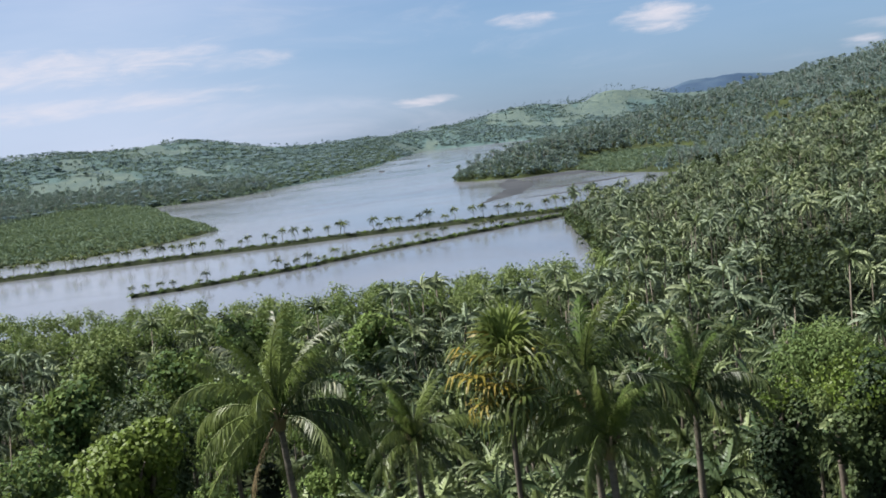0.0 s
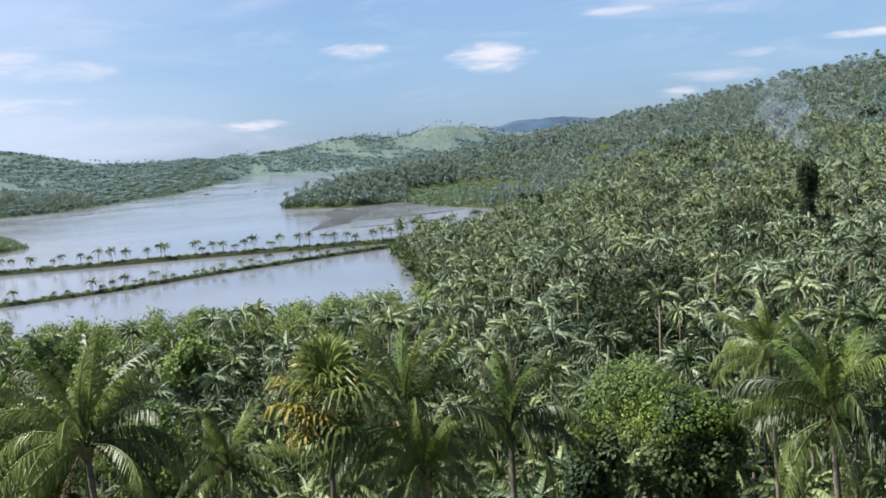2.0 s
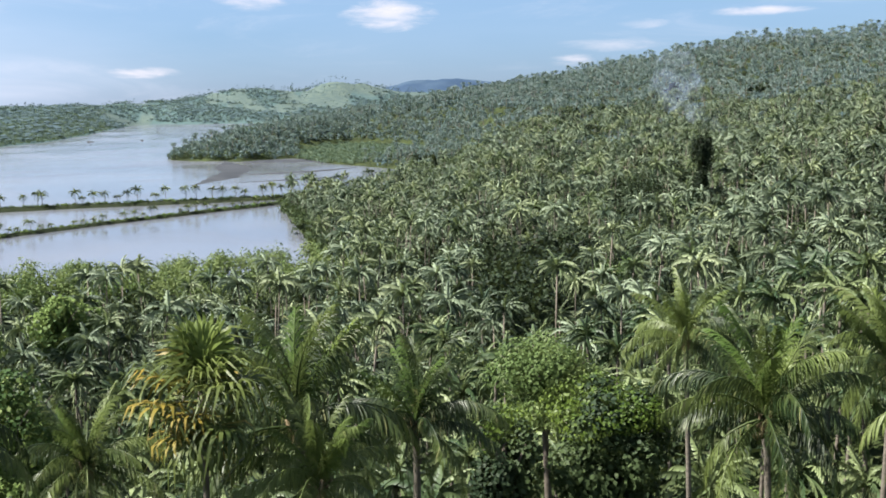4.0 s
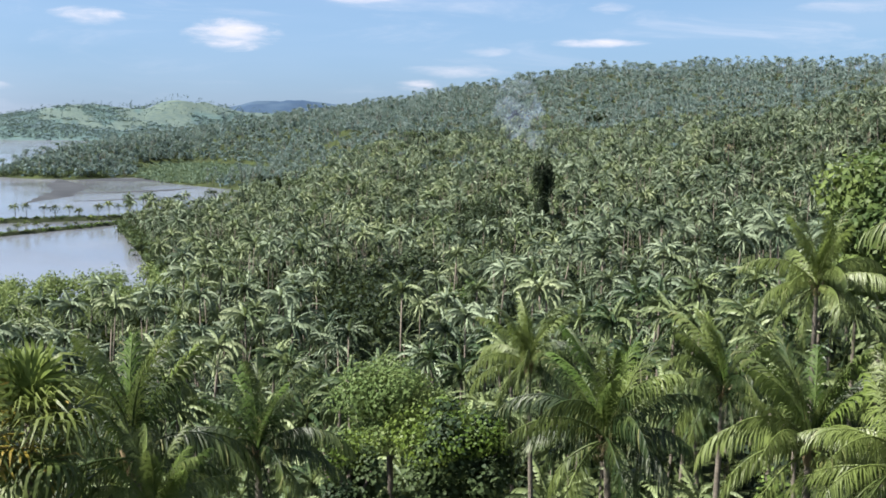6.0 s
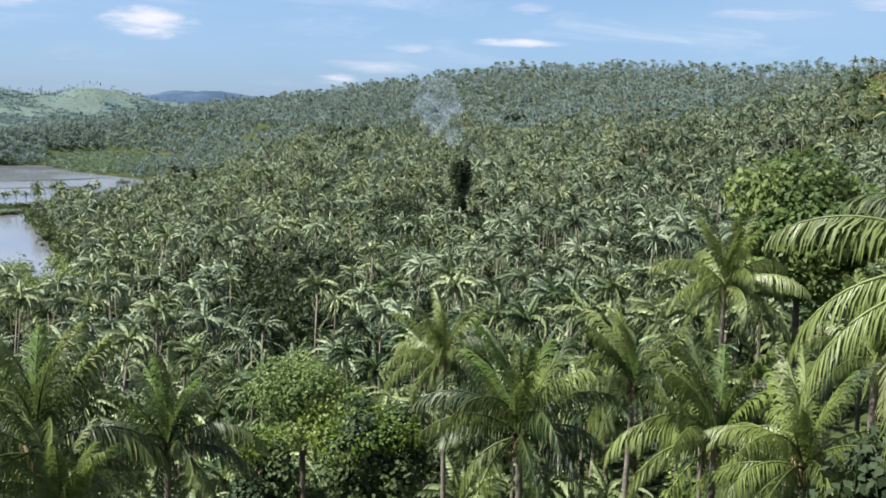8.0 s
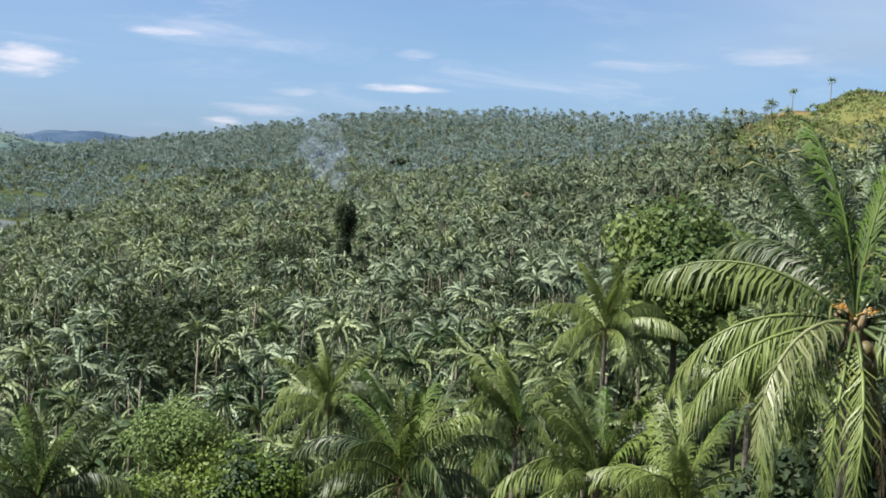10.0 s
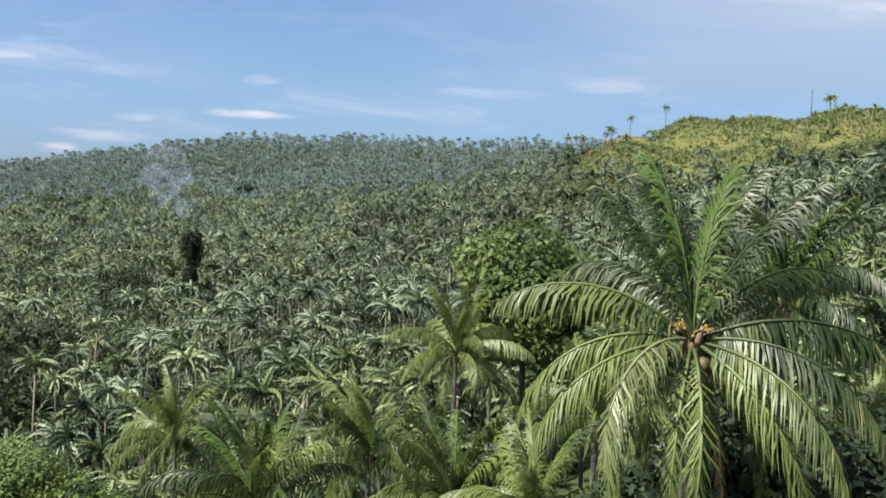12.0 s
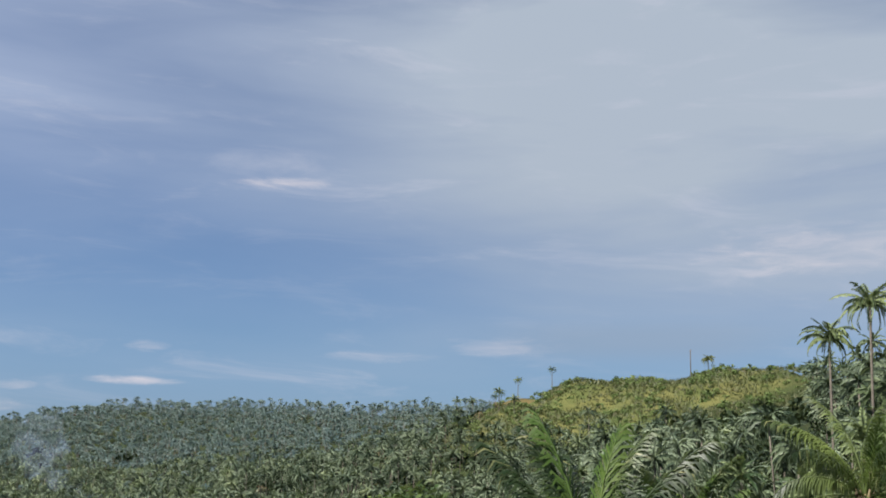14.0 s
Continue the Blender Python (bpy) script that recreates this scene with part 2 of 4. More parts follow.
def ground_material():
    m = bpy.data.materials.new("ground_cover")
    m.use_nodes = True
    k = Nodes(m.node_tree)
    pos = k.node("ShaderNodeNewGeometry").outputs["Position"]
    n1, n2, n3 = k.noise(pos, 0.006, 5), k.noise(pos, 0.08, 5), k.noise(pos, 1.2, 4)
    green = k.mix(k.span(n2, 0.3, 0.7), (0.013, 0.020, 0.009, 1), (0.032, 0.045, 0.016, 1))
    # far pasture tones already carry some blue haze
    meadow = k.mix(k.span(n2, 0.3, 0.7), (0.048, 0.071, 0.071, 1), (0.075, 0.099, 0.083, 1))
    xyz = k.node("ShaderNodeSeparateXYZ")
    k.join(pos, xyz.inputs[0])
    # open pasture on the far hills beyond the bay, and on the knoll
    mask = k.node("ShaderNodeAttribute")
    mask.attribute_name = "pasture"
    far = k.span(mask.outputs["Fac"], 0.3, 0.7)
    # northwards the wood floor turns blue-green, haze put into its colour
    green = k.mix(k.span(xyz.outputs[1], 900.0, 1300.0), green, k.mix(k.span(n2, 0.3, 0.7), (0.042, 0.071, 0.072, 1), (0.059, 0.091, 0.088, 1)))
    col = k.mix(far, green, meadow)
    dx = k.math("MULTIPLY", k.math("SUBTRACT", xyz.outputs[0], 325.0), 1 / 75.0)
    dy = k.math("MULTIPLY", k.math("SUBTRACT", xyz.outputs[1], 275.0), 1 / 70.0)
    d = k.math("ADD", k.math("ADD", k.math("MULTIPLY", dx, dx), k.math("MULTIPLY", dy, dy)), k.math("MULTIPLY", n2, 0.8))
    col = k.mix(k.span(d, 1.7, 1.1), col, k.mix(k.span(n2, 0.35, 0.65), (0.094, 0.094, 0.032, 1), (0.050, 0.068, 0.022, 1)))
    col = k.mix(k.math("MULTIPLY", k.span(n3, 0.35, 0.7, 0.0, 0.4), k.span(xyz.outputs[1], 1200.0, 900.0)), col, k.mix(0.5, col, (0.065, 0.050, 0.032, 1)))
    # forest on the last range, with the blue of distance haze painted in
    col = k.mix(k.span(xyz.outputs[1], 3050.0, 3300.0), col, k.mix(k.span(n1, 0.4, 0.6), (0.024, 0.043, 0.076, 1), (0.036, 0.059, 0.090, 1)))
    # bare ochre earth at the end of the knoll and in a clearing
    for cx, cy, size in ((300.0, 318.0, 9.0), (228.0, 300.0, 7.0)):
        ex, ey = k.math("SUBTRACT", xyz.outputs[0], cx), k.math("MULTIPLY", k.math("SUBTRACT", xyz.outputs[1], cy), 0.8)
        e = k.math("ADD", k.math("SQRT", k.math("ADD", k.math("MULTIPLY", ex, ex), k.math("MULTIPLY", ey, ey))), k.math("MULTIPLY", n2, 10.0))
        col = k.mix(k.span(e, size + 7.0, size + 3.0), col, k.mix(n3, (0.079, 0.061, 0.026, 1), (0.115, 0.094, 0.040, 1)))
    body = k.node("ShaderNodeBsdfPrincipled", Roughness=0.9)
    body.inputs["Specular IOR Level"].default_value = 0.05
    k.join(col, body.inputs["Base Color"])
    rise = k.node("ShaderNodeBump", Strength=0.6, Distance=0.4)
    k.join(n3, rise.inputs["Height"])
    k.join(rise.outputs[0], body.inputs["Normal"])
    out = k.node("ShaderNodeOutputMaterial")
    k.join(body.outputs[0], out.inputs["Surface"])
    return m


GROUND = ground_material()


# ---- mesh helpers ----
def mesh_of(name, verts, tris, material, smooth=False):
    """A mesh from arrays of vertices and triangles."""
    verts, tris = np.asarray(verts, dtype=np.float32), np.asarray(tris, dtype=np.int32)
    me = bpy.data.meshes.new(name)
    me.vertices.add(len(verts))
    me.vertices.foreach_set("co", verts.ravel())
    me.loops.add(len(tris) * 3)
    me.loops.foreach_set("vertex_index", tris.ravel())
    me.polygons.add(len(tris))
    me.polygons.foreach_set("loop_start", np.arange(0, len(tris) * 3, 3, dtype=np.int32))
    if smooth:
        me.polygons.foreach_set("use_smooth", np.ones(len(tris), dtype=bool))
    me.materials.append(material)
    me.update(calc_edges=True)
    return me


def joined(pieces):
    """One pair of arrays out of several."""
    vs, ts, n = [], [], 0
    for v, t in pieces:
        vs.append(v)
        ts.append(np.asarray(t) + n)
        n += len(v)
    return np.concatenate(vs), np.concatenate(ts)


TRUNK_TRIS = 12


def spread(templates, spots, rng, scale=(0.85, 1.2), lean=0.06, trunks=False):
    """Copies of template arrays at many spots (x, y, z), turned and scaled at random, as one pair of arrays.
    With trunks, each template ends in TRUNK_TRIS triangles of trunk, and which ones they are is told too."""
    vs, ts, bark, n = [], [], [], 0
    pick = rng.integers(0, len(templates), len(spots))
    for kind, (v, t) in enumerate(templates):
        at = spots[pick == kind]
        if not len(at):
            continue
        a, s = rng.uniform(0, 2 * np.pi, len(at)), rng.uniform(*scale, len(at))
        c, d = np.cos(a) * s, np.sin(a) * s
        lx, ly = rng.normal(0, lean, len(at)), rng.normal(0, lean, len(at))
        px = v[None, :, 0] * c[:, None] - v[None, :, 1] * d[:, None] + v[None, :, 2] * lx[:, None]
        py = v[None, :, 0] * d[:, None] + v[None, :, 1] * c[:, None] + v[None, :, 2] * ly[:, None]
        pz = v[None, :, 2] * s[:, None] * np.ones_like(px)
        vs.append((np.stack([px, py, pz], 2) + at[:, None, :]).reshape(-1, 3))
        ts.append((t[None] + (np.arange(len(at)) * len(v))[:, None, None] + n).reshape(-1, 3))
        bark.append(np.tile(np.arange(len(t)) >= len(t) - TRUNK_TRIS, len(at)))
        n += len(at) * len(v)
    if trunks:
        return np.concatenate(vs), np.concatenate(ts), np.concatenate(bark)
    return np.concatenate(vs), np.concatenate(ts)


def part_mesh(name, me, parent, label="", m=None):
    ob = new(name, me)
    ob.parent = parent
    if m is not None:
        ob.matrix_basis = m
    return tagged(ob, label)


def tube(points, radii, sides=8, rings=0.0):
    """A tapered tube along points, as arrays."""
    points = [Vector(p) for p in points]
    vs, ts = [], []
    for i, (p, r) in enumerate(zip(points, radii)):
        d = (points[min(i + 1, len(points) - 1)] - points[max(i - 1, 0)]).normalized()
        u = d.orthogonal().normalized() if abs(d.z) < 0.9 else Vector((1, 0, 0)).cross(d).normalized()
        w = d.cross(u)
        rr = r * (1 + rings * (i % 2))
        for s in range(sides):
            a = 2 * math.pi * s / sides
            vs.append(p + u * math.cos(a) * rr + w * math.sin(a) * rr)
    for i in range(len(points) - 1):
        for s in range(sides):
            a, b = i * sides + s, i * sides + (s + 1) % sides
            ts += [(a, b, b + sides), (a, b + sides, a + sides)]
    vs.append(points[-1])
    top = len(vs) - 1
    ts += [(top - sides + s, top - sides + (s + 1) % sides, top) for s in range(sides)]
    return np.array([tuple(v) for v in vs]), np.array(ts)


def grove_mesh(name, pieces, material):
    """One mesh of many palms, leaves in the first material and trunks in bark."""
    v, t = joined([p[:2] for p in pieces])
    me = mesh_of(name, v, t, material)
    me.materials.append(BARK)
    me.polygons.foreach_set("material_index", np.concatenate([p[2] for p in pieces]).astype(np.int32))
    return me


# ---- the land ----
def P2(az, r, z, w):
    p = polar(az, r)
    return (p.x, p.y, z, w)


RIDGES = (
    # the long wooded ridge, from the tip of the headland to behind the knoll
    (P2(-6.2, 880, 12, 60), P2(-4.0, 915, 18, 70), P2(-1.7, 965, 21, 75), P2(1.0, 1060, 21, 80), P2(4.5, 1130, 24, 95), P2(11.3, 1110, 39, 130), P2(15, 1080, 53, 230), P2(20.6, 1000, 69.5, 330),
     P2(26, 950, 82, 330), P2(30, 920, 78, 330), P2(35, 860, 79, 320), P2(44, 800, 80, 300), P2(70, 800, 85, 300)),
    # the grassy knoll and the spur that comes round to the lookout
    (P2(42, 450, 57, 60), P2(44.5, 440, 67, 95), P2(49, 430, 74.5, 130), P2(53, 420, 77.5, 150), P2(58.5, 385, 73, 150), P2(63, 300, 60, 130), P2(66, 200, 54, 100), P2(71, 130, 49, 80),
     P2(95, 80, 44, 58), P2(150, 45, 36, 50), P2(180, 7, 32.6, 46), P2(0, 0, 32.2, 50)),
    # hills beyond the bay
    (P2(-60, 1300, 85, 300), P2(-45, 1500, 82, 330), P2(-34, 1700, 80, 330), P2(-25, 1750, 68, 300), P2(-21.6, 1950, 78, 260), P2(-19, 1950, 52, 280), P2(-16, 2000, 40, 300),
     P2(-10.7, 2450, 36, 260), P2(-7, 2600, 48, 300), P2(-3.5, 2700, 66, 330), P2(0, 2720, 74, 260), P2(1.3, 2720, 94, 170), P2(3.4, 2800, 68, 260), P2(6, 2900, 60, 260)),
    (P2(2, 3900, 80, 300), P2(4.5, 3700, 85, 300), P2(6.9, 3650, 108, 300), P2(9, 3750, 98, 300), P2(11.5, 3800, 95, 350), P2(20, 4000, 92, 400)),
)
BAY = ((-14, 457), (-9, 411), (-2, 340), (4, 262), (-40, 254), (-85, 250), (-130, 256), (-200, 262), (-330, 258), (-560, 290), (-640, 400), (-560, 500), (-400, 525),
       (-362, 522), (-263, 516), (-232, 560), (-222, 600), (-240, 640), (-330, 800), (-430, 1000), (-444, 1025), (-361, 1052), (-311, 1327), (-317, 1634), (-335, 1900), (-347, 2300),
       (-227, 2200), (-177, 2166), (60, 2150), (60, 1300), (-60, 1000), (-112, 880), (-104, 838), (-50, 797), (-10, 820), (14, 740), (56, 655), (62, 590), (46, 540), (34, 500), (16, 478), (-6, 470))


def bay_distance(x, y):
    """Distance to the shoreline, negative on the water."""
    best, inside = np.full(x.shape, 1e9), np.zeros(x.shape, dtype=bool)
    for (ax, ay), (bx, by) in zip(BAY, BAY[1:] + BAY[:1]):
        ex, ey = bx - ax, by - ay
        t = np.clip(((x - ax) * ex + (y - ay) * ey) / (ex * ex + ey * ey), 0, 1)
        best = np.minimum(best, np.hypot(x - ax - t * ex, y - ay - t * ey))
        inside ^= ((ay > y) != (by > y)) & (x < ax + (y - ay) * ex / (ey if ey else 1e-9))
    return np.where(inside, -best, best)


def ripple(x, y, size, seed):
    """Smooth uneven waves between about -1 and 1."""
    rng = np.random.default_rng(seed)
    total = np.zeros_like(x)
    for _ in range(6):
        a, f, p = rng.uniform(0, 6.28), rng.uniform(0.6, 1.9) / size, rng.uniform(0, 6.28)
        total = total + np.sin((x * np.cos(a) + y * np.sin(a)) * f * 6.28 + p)
    return total / 3.5


def height(x, y):
    """The height of the ground."""
    x, y = np.asarray(x, dtype=float), np.asarray(y, dtype=float)
    shore = bay_distance(x, y)
    total = np.zeros(x.shape)
    for line in RIDGES:
        best = np.zeros(x.shape)
        for (ax, ay, az_, aw), (bx, by, bz, bw) in zip(line, line[1:]):
            ex, ey = bx - ax, by - ay
            t = np.clip(((x - ax) * ex + (y - ay) * ey) / (ex * ex + ey * ey), 0, 1)
            d = np.hypot(x - ax - t * ex, y - ay - t * ey)
            z, w = az_ + t * (bz - az_), aw + t * (bw - aw)
            best = np.maximum(best, z * np.exp(-((d / w) ** 1.35)))
        total = total + best ** 4
    hills = total ** 0.25
    r = np.hypot(x, y)
    hills = hills * (1 + 0.07 * ripple(x, y, 260, 3) * np.clip((r - 150) / 300, 0, 1)) + ripple(x, y, 90, 5) * np.clip(r / 400, 0, 1) * np.clip(hills / 9, 0, 3.0) + 3.2 * ripple(x, y, 48, 6) * np.clip((r - 110) / 100, 0, 1) * np.clip((900 - r) / 300, 0, 1) * np.clip(hills / 8, 0, 1)
    a = np.degrees(np.arctan2(x, y))
    flat = np.clip((a + 4) / 2, 0, 1) * np.clip((10 - a) / 4, 0, 1) * np.clip((r - 280) / 80, 0, 1) * np.clip((1010 - 25 * np.abs(a - 2) - r) / 80, 0, 1)
    hills = hills * (1 - 0.85 * flat)
    return np.where(shore > 0, np.clip(shore / 12, 0, 1) * 1.2 + np.clip(shore / 75, 0, 1) ** 0.8 * hills, np.maximum(-3.0, shore * 0.15))


def far_pasture(x, y):
    """Open grass on the hills beyond the bay: above 0 in the open, below in the woods."""
    crest = np.clip((height(x, y) - 45) / 30, 0, 1)
    return ripple(x, y, 330, 17) + 0.5 * ripple(x, y, 90, 18) - 0.28 - 0.5 * (bay_distance(x, y) < 160) + 0.55 * (y > 2050) * (0.35 + crest)


def ground_at(x, y):
    return float(height(np.array([x]), np.array([y]))[0])


def build_ground():
    rings = np.concatenate([[0.5], 1.5 * (4900 / 1.5) ** (np.arange(230) / 229)])
    az = np.radians(np.concatenate([np.arange(-50, 75, 0.4), np.arange(75, 310, 4.0)]))
    n, m = len(rings), len(az)
    r, a = np.meshgrid(rings, az, indexing="ij")
    x, y = r * np.sin(a), r * np.cos(a)
    z = height(x, y)
    i, j = np.meshgrid(np.arange(n - 1), np.arange(m), indexing="ij")
    q = np.stack([i * m + j, i * m + (j + 1) % m, (i + 1) * m + (j + 1) % m, (i + 1) * m + j], 2).reshape(-1, 4)
    tris = np.concatenate([q[:, [0, 2, 1]], q[:, [0, 3, 2]]])
    # the innermost ring closes on one point
    j = np.arange(m)
    tris = np.concatenate([tris, np.stack([np.full(m, n * m), (j + 1) % m, j], 1)])
    points = np.concatenate([np.stack([x, y, z], 2).reshape(-1, 3), [[0.0, 0.0, ground_at(0.0, 0.0)]]])
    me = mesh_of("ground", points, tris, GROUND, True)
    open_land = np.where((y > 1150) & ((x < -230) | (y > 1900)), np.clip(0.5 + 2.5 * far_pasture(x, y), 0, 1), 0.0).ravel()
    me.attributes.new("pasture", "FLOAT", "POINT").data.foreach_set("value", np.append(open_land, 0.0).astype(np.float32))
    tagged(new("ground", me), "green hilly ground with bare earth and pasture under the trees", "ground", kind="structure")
    bm = bmesh.new()
    bmesh.ops.create_grid(bm, x_segments=8, y_segments=8, size=1.0)
    bmesh.ops.transform(bm, matrix=Matrix.Translation((-300, 1300, 0)) @ Matrix.Diagonal((1000, 1300, 1, 1)), verts=bm.verts)
    me = bpy.data.meshes.new("water")
    bm.to_mesh(me)
    me.materials.append(WATER)
    tagged(new("water", me), "calm silvery grey water of the bay and fish ponds", "water", kind="structure")


build_ground()


# ---- palms ----
def frond(rng, length, pairs, rise, droop, leaf, width, hang, segments=2, stalk=True, twist=0.0, start=0.13, fine=True, forward=0.0):
    """A feather-shaped palm leaf that leaves the origin along +x, as arrays."""
    n = 14
    s = np.linspace(0, 1, n)
    ang = np.radians(rise - droop * s ** 1.25)
    dx, dz = np.cos(ang), np.sin(ang)
    px, pz = np.concatenate([[0], np.cumsum((dx[1:] + dx[:-1]) / 2)]) * length / (n - 1), np.concatenate([[0], np.cumsum((dz[1:] + dz[:-1]) / 2)]) * length / (n - 1)
    py = twist * length * s ** 2
    verts, tris = [], []
    count = 0
    at = np.linspace(start, 0.995, pairs)
    for side in (-1, 1):
        for k, u in enumerate(at):
            b = np.array([np.interp(u, s, px), np.interp(u, s, py), np.interp(u, s, pz)])
            t = np.array([np.interp(u, s, dx), 0, np.interp(u, s, dz)])
            up = np.array([-t[2], 0, t[0]])
            l = leaf * (0.45 + 0.55 * math.sin(min(1, (u - start) / 0.35) * math.pi / 2)) * (1 - 0.55 * max(0, (u - 0.6) / 0.4) ** 1.6) * rng.uniform(0.85, 1.1)
            ahead = 0.35 + forward + 0.75 * u + rng.normal(0, 0.24)
            d = np.array([0, side, 0]) + t * ahead + up * (0.28 - 0.2 * u + rng.normal(0, 0.14))
            d /= np.linalg.norm(d)
            fall = np.array([0, 0, -1.0])
            h = hang * rng.uniform(0.5, 1.9)
            d1 = d + fall * h * 0.6
            d1 /= np.linalg.norm(d1)
            d2 = d + fall * h * 2.2
            d2 /= np.linalg.norm(d2)
            w = t * width * 0.5
            if segments == 2:
                mid, tip = b + d1 * l * 0.5, b + d1 * l * 0.5 + d2 * l * 0.5
                verts += [b - w * 0.7, b + w * 0.7, mid - w, mid + w, tip]
                tris += [(count, count + 1, count + 3), (count, count + 3, count + 2), (count + 2, count + 3, count + 4)]
                count += 5
            else:
                dd = d + fall * h * 0.9
                dd /= np.linalg.norm(dd)
                verts += [b - w, b + w, b + dd * l]
                tris += [(count, count + 1, count + 2)]
                count += 3
    if stalk:
        step = 1 if fine else 3
        v, f = tube([(px[i], py[i], pz[i]) for i in range(0, n, step)], [0.05 * length / 4.5 * (1 - 0.85 * i / n) for i in range(0, n, step)], 5 if fine else 3)
        verts, tris = np.concatenate([np.array(verts), v]), np.concatenate([np.array(tris), f + count])
    return np.array(verts, dtype=float), np.array(tris)


def turned(arr, m):
    v, t = arr
    m = np.array(m)
    return v @ m[:3, :3].T + m[:3, 3], t


def trunk_arrays(height_, lean, base=0.19, sides=8, steps=16):
    pts = [(lean * (s ** 1.7), 0, height_ * s) for s in np.linspace(0, 1, steps)]
    rad = [base * (1.35 - 0.35 * min(1, s * 8)) * (1 - 0.32 * s) for s in np.linspace(0, 1, steps)]
    return tube(pts, rad, sides, 0.06)


RNG = np.random.default_rng(7)
# leaves by age: eight shapes, from the spear to the hanging old leaf
FROND_KINDS = []
for i in range(9):
    age = i / 8
    FROND_KINDS.append(mesh_of("frond", *frond(RNG, 4.5 * (0.9 + 0.1 * min(1, age * 3)), 74, 86 - 116 * age, (30 if i < 2 else 62) + 20 * RNG.random() + 12 * age, 0.86 + 0.16 * min(1, age * 3), 0.05, 0.35 + (1.9 - 0.5 * age) * min(1, age * 2.2), 2, True, RNG.normal(0, 0.07), forward=max(0, 2.0 - 5.0 * age)), PALM))
FROND_ARCH = []
for i in range(9):
    age = i / 8
    FROND_ARCH.append(mesh_of("frond", *frond(RNG, 4.6, 72, 88 - 96 * age, (50 if i < 2 else 98) + 30 * RNG.random(), 0.9 + 0.12 * min(1, age * 3), 0.052, 0.4 + (1.9 - 0.5 * age) * min(1, age * 2.2), 2, True, RNG.normal(0, 0.09), forward=max(0, 1.8 - 4.5 * age)), PALM))
FROND_YOUNG = [mesh_of("frond", *frond(RNG, 4.1, 54, 85 - 12 * i, 36 + 14 * i, 0.95, 0.075, 0.5 + 0.2 * i, 2, True, forward=1.6), PALM_LIGHT) for i in range(2)]
FROND_PALE = mesh_of("frond", *frond(RNG, 4.3, 58, 12, 100, 0.9, 0.066, 1.5, 2, True), PALE)
FROND_DRY = mesh_of("frond", *frond(RNG, 3.8, 36, -50, 36, 0.75, 0.06, 1.6, 2, True), DRY)
TRUNK_KINDS = {}


def trunk_mesh(h, lean, material=BARK, base=0.17):
    key = (round(h, 1), round(lean, 1), material.name, base)
    if key not in TRUNK_KINDS:
        TRUNK_KINDS[key] = mesh_of("trunk", *trunk_arrays(key[0], key[1], base, 10, 26), material, True)
    return TRUNK_KINDS[key]


def nut_mesh():
    bm = bmesh.new()
    bmesh.ops.create_icosphere(bm, subdivisions=2, radius=0.13)
    for v in bm.verts:
        v.co.z *= 1.25
        v.co.x *= 1 + 0.08 * math.sin(3 * math.atan2(v.co.y, v.co.x))
    me = bpy.data.meshes.new("coconut")
    bm.to_mesh(me)
    bm.free()
    me.materials.append(NUT)
    for p in me.polygons:
        p.use_smooth = True
    return me


NUT_MESH = nut_mesh()
HEART_MESH = mesh_of("crown_shaft", *joined([tube([(0.10 * math.cos(a), 0.10 * math.sin(a), -0.45), (0.20 * math.cos(a), 0.20 * math.sin(a), -0.05), (0.38 * math.cos(a), 0.38 * math.sin(a), 0.25 + 0.1 * math.sin(5 * a))], [0.10, 0.085, 0.04], 5)
                                             for a in np.linspace(0, 5.7, 13)]), DRY)
FLOWER_MESH = mesh_of("flower_stalk", *joined([tube([(0, 0, 0), (0.25 * math.cos(a), 0.25 * math.sin(a), 0.25 + 0.1 * math.sin(3 * a)), (0.45 * math.cos(a + 0.3), 0.45 * math.sin(a + 0.3), 0.30)], [0.02, 0.015, 0.006], 4)
                                              for a in np.linspace(-0.9, 0.9, 9)]), FLOWER)


def coconut_palm(heart, label, fronds=24, size=1.0, turn=0.0, young=3, dry=1, nuts=0, lean=0.4, spread_=1.0):
    """A coconut palm whose crown's heart lies at the given place; its trunk stands on the ground."""
    base = ground_at(heart.x, heart.y) - 0.3
    h = max(2.5, heart.z - base)
    palm = tagged(new("coconut_palm"), label, "palm tree", "coconut palms")
    palm.matrix_basis = pose(heart.x, heart.y, base, 0, 0, turn)
    part_mesh("trunk", trunk_mesh(h, lean), palm, "slender ringed grey trunk")
    top = Vector((lean, 0, h))
    part_mesh("crown_shaft", HEART_MESH, palm, "brown fibrous leaf bases", Matrix.Translation(top))
    for i in range(fronds):
        age = (i + 0.5) / fronds
        me = (FROND_KINDS if i % 4 == 3 else FROND_ARCH)[min(8, int(age * 9))]
        s = size * RNG.uniform(0.9, 1.1)
        part_mesh("frond", me, palm, "", Matrix.Translation(top) @ pose(0, 0, 0, RNG.normal(0, 10), RNG.normal(0, 5), i * 137.5 + RNG.normal(0, 10)) @ Matrix.Scale(s, 4))
    for i in range(young):
        part_mesh("frond", FROND_YOUNG[i % 2], palm, "bright young upright leaf", Matrix.Translation(top) @ pose(0, 0, 0, RNG.normal(0, 12), 0, i * 117 + 40) @ Matrix.Scale(size * RNG.uniform(0.85, 1.05), 4))
    for i in range(dry):
        part_mesh("frond", FROND_DRY, palm, "dry hanging brown leaf", Matrix.Translation(top) @ pose(0, 0, 0, 0, 0, i * 151 + 25) @ Matrix.Scale(size, 4))
    for i in range(nuts):
        a = 2.4 * i
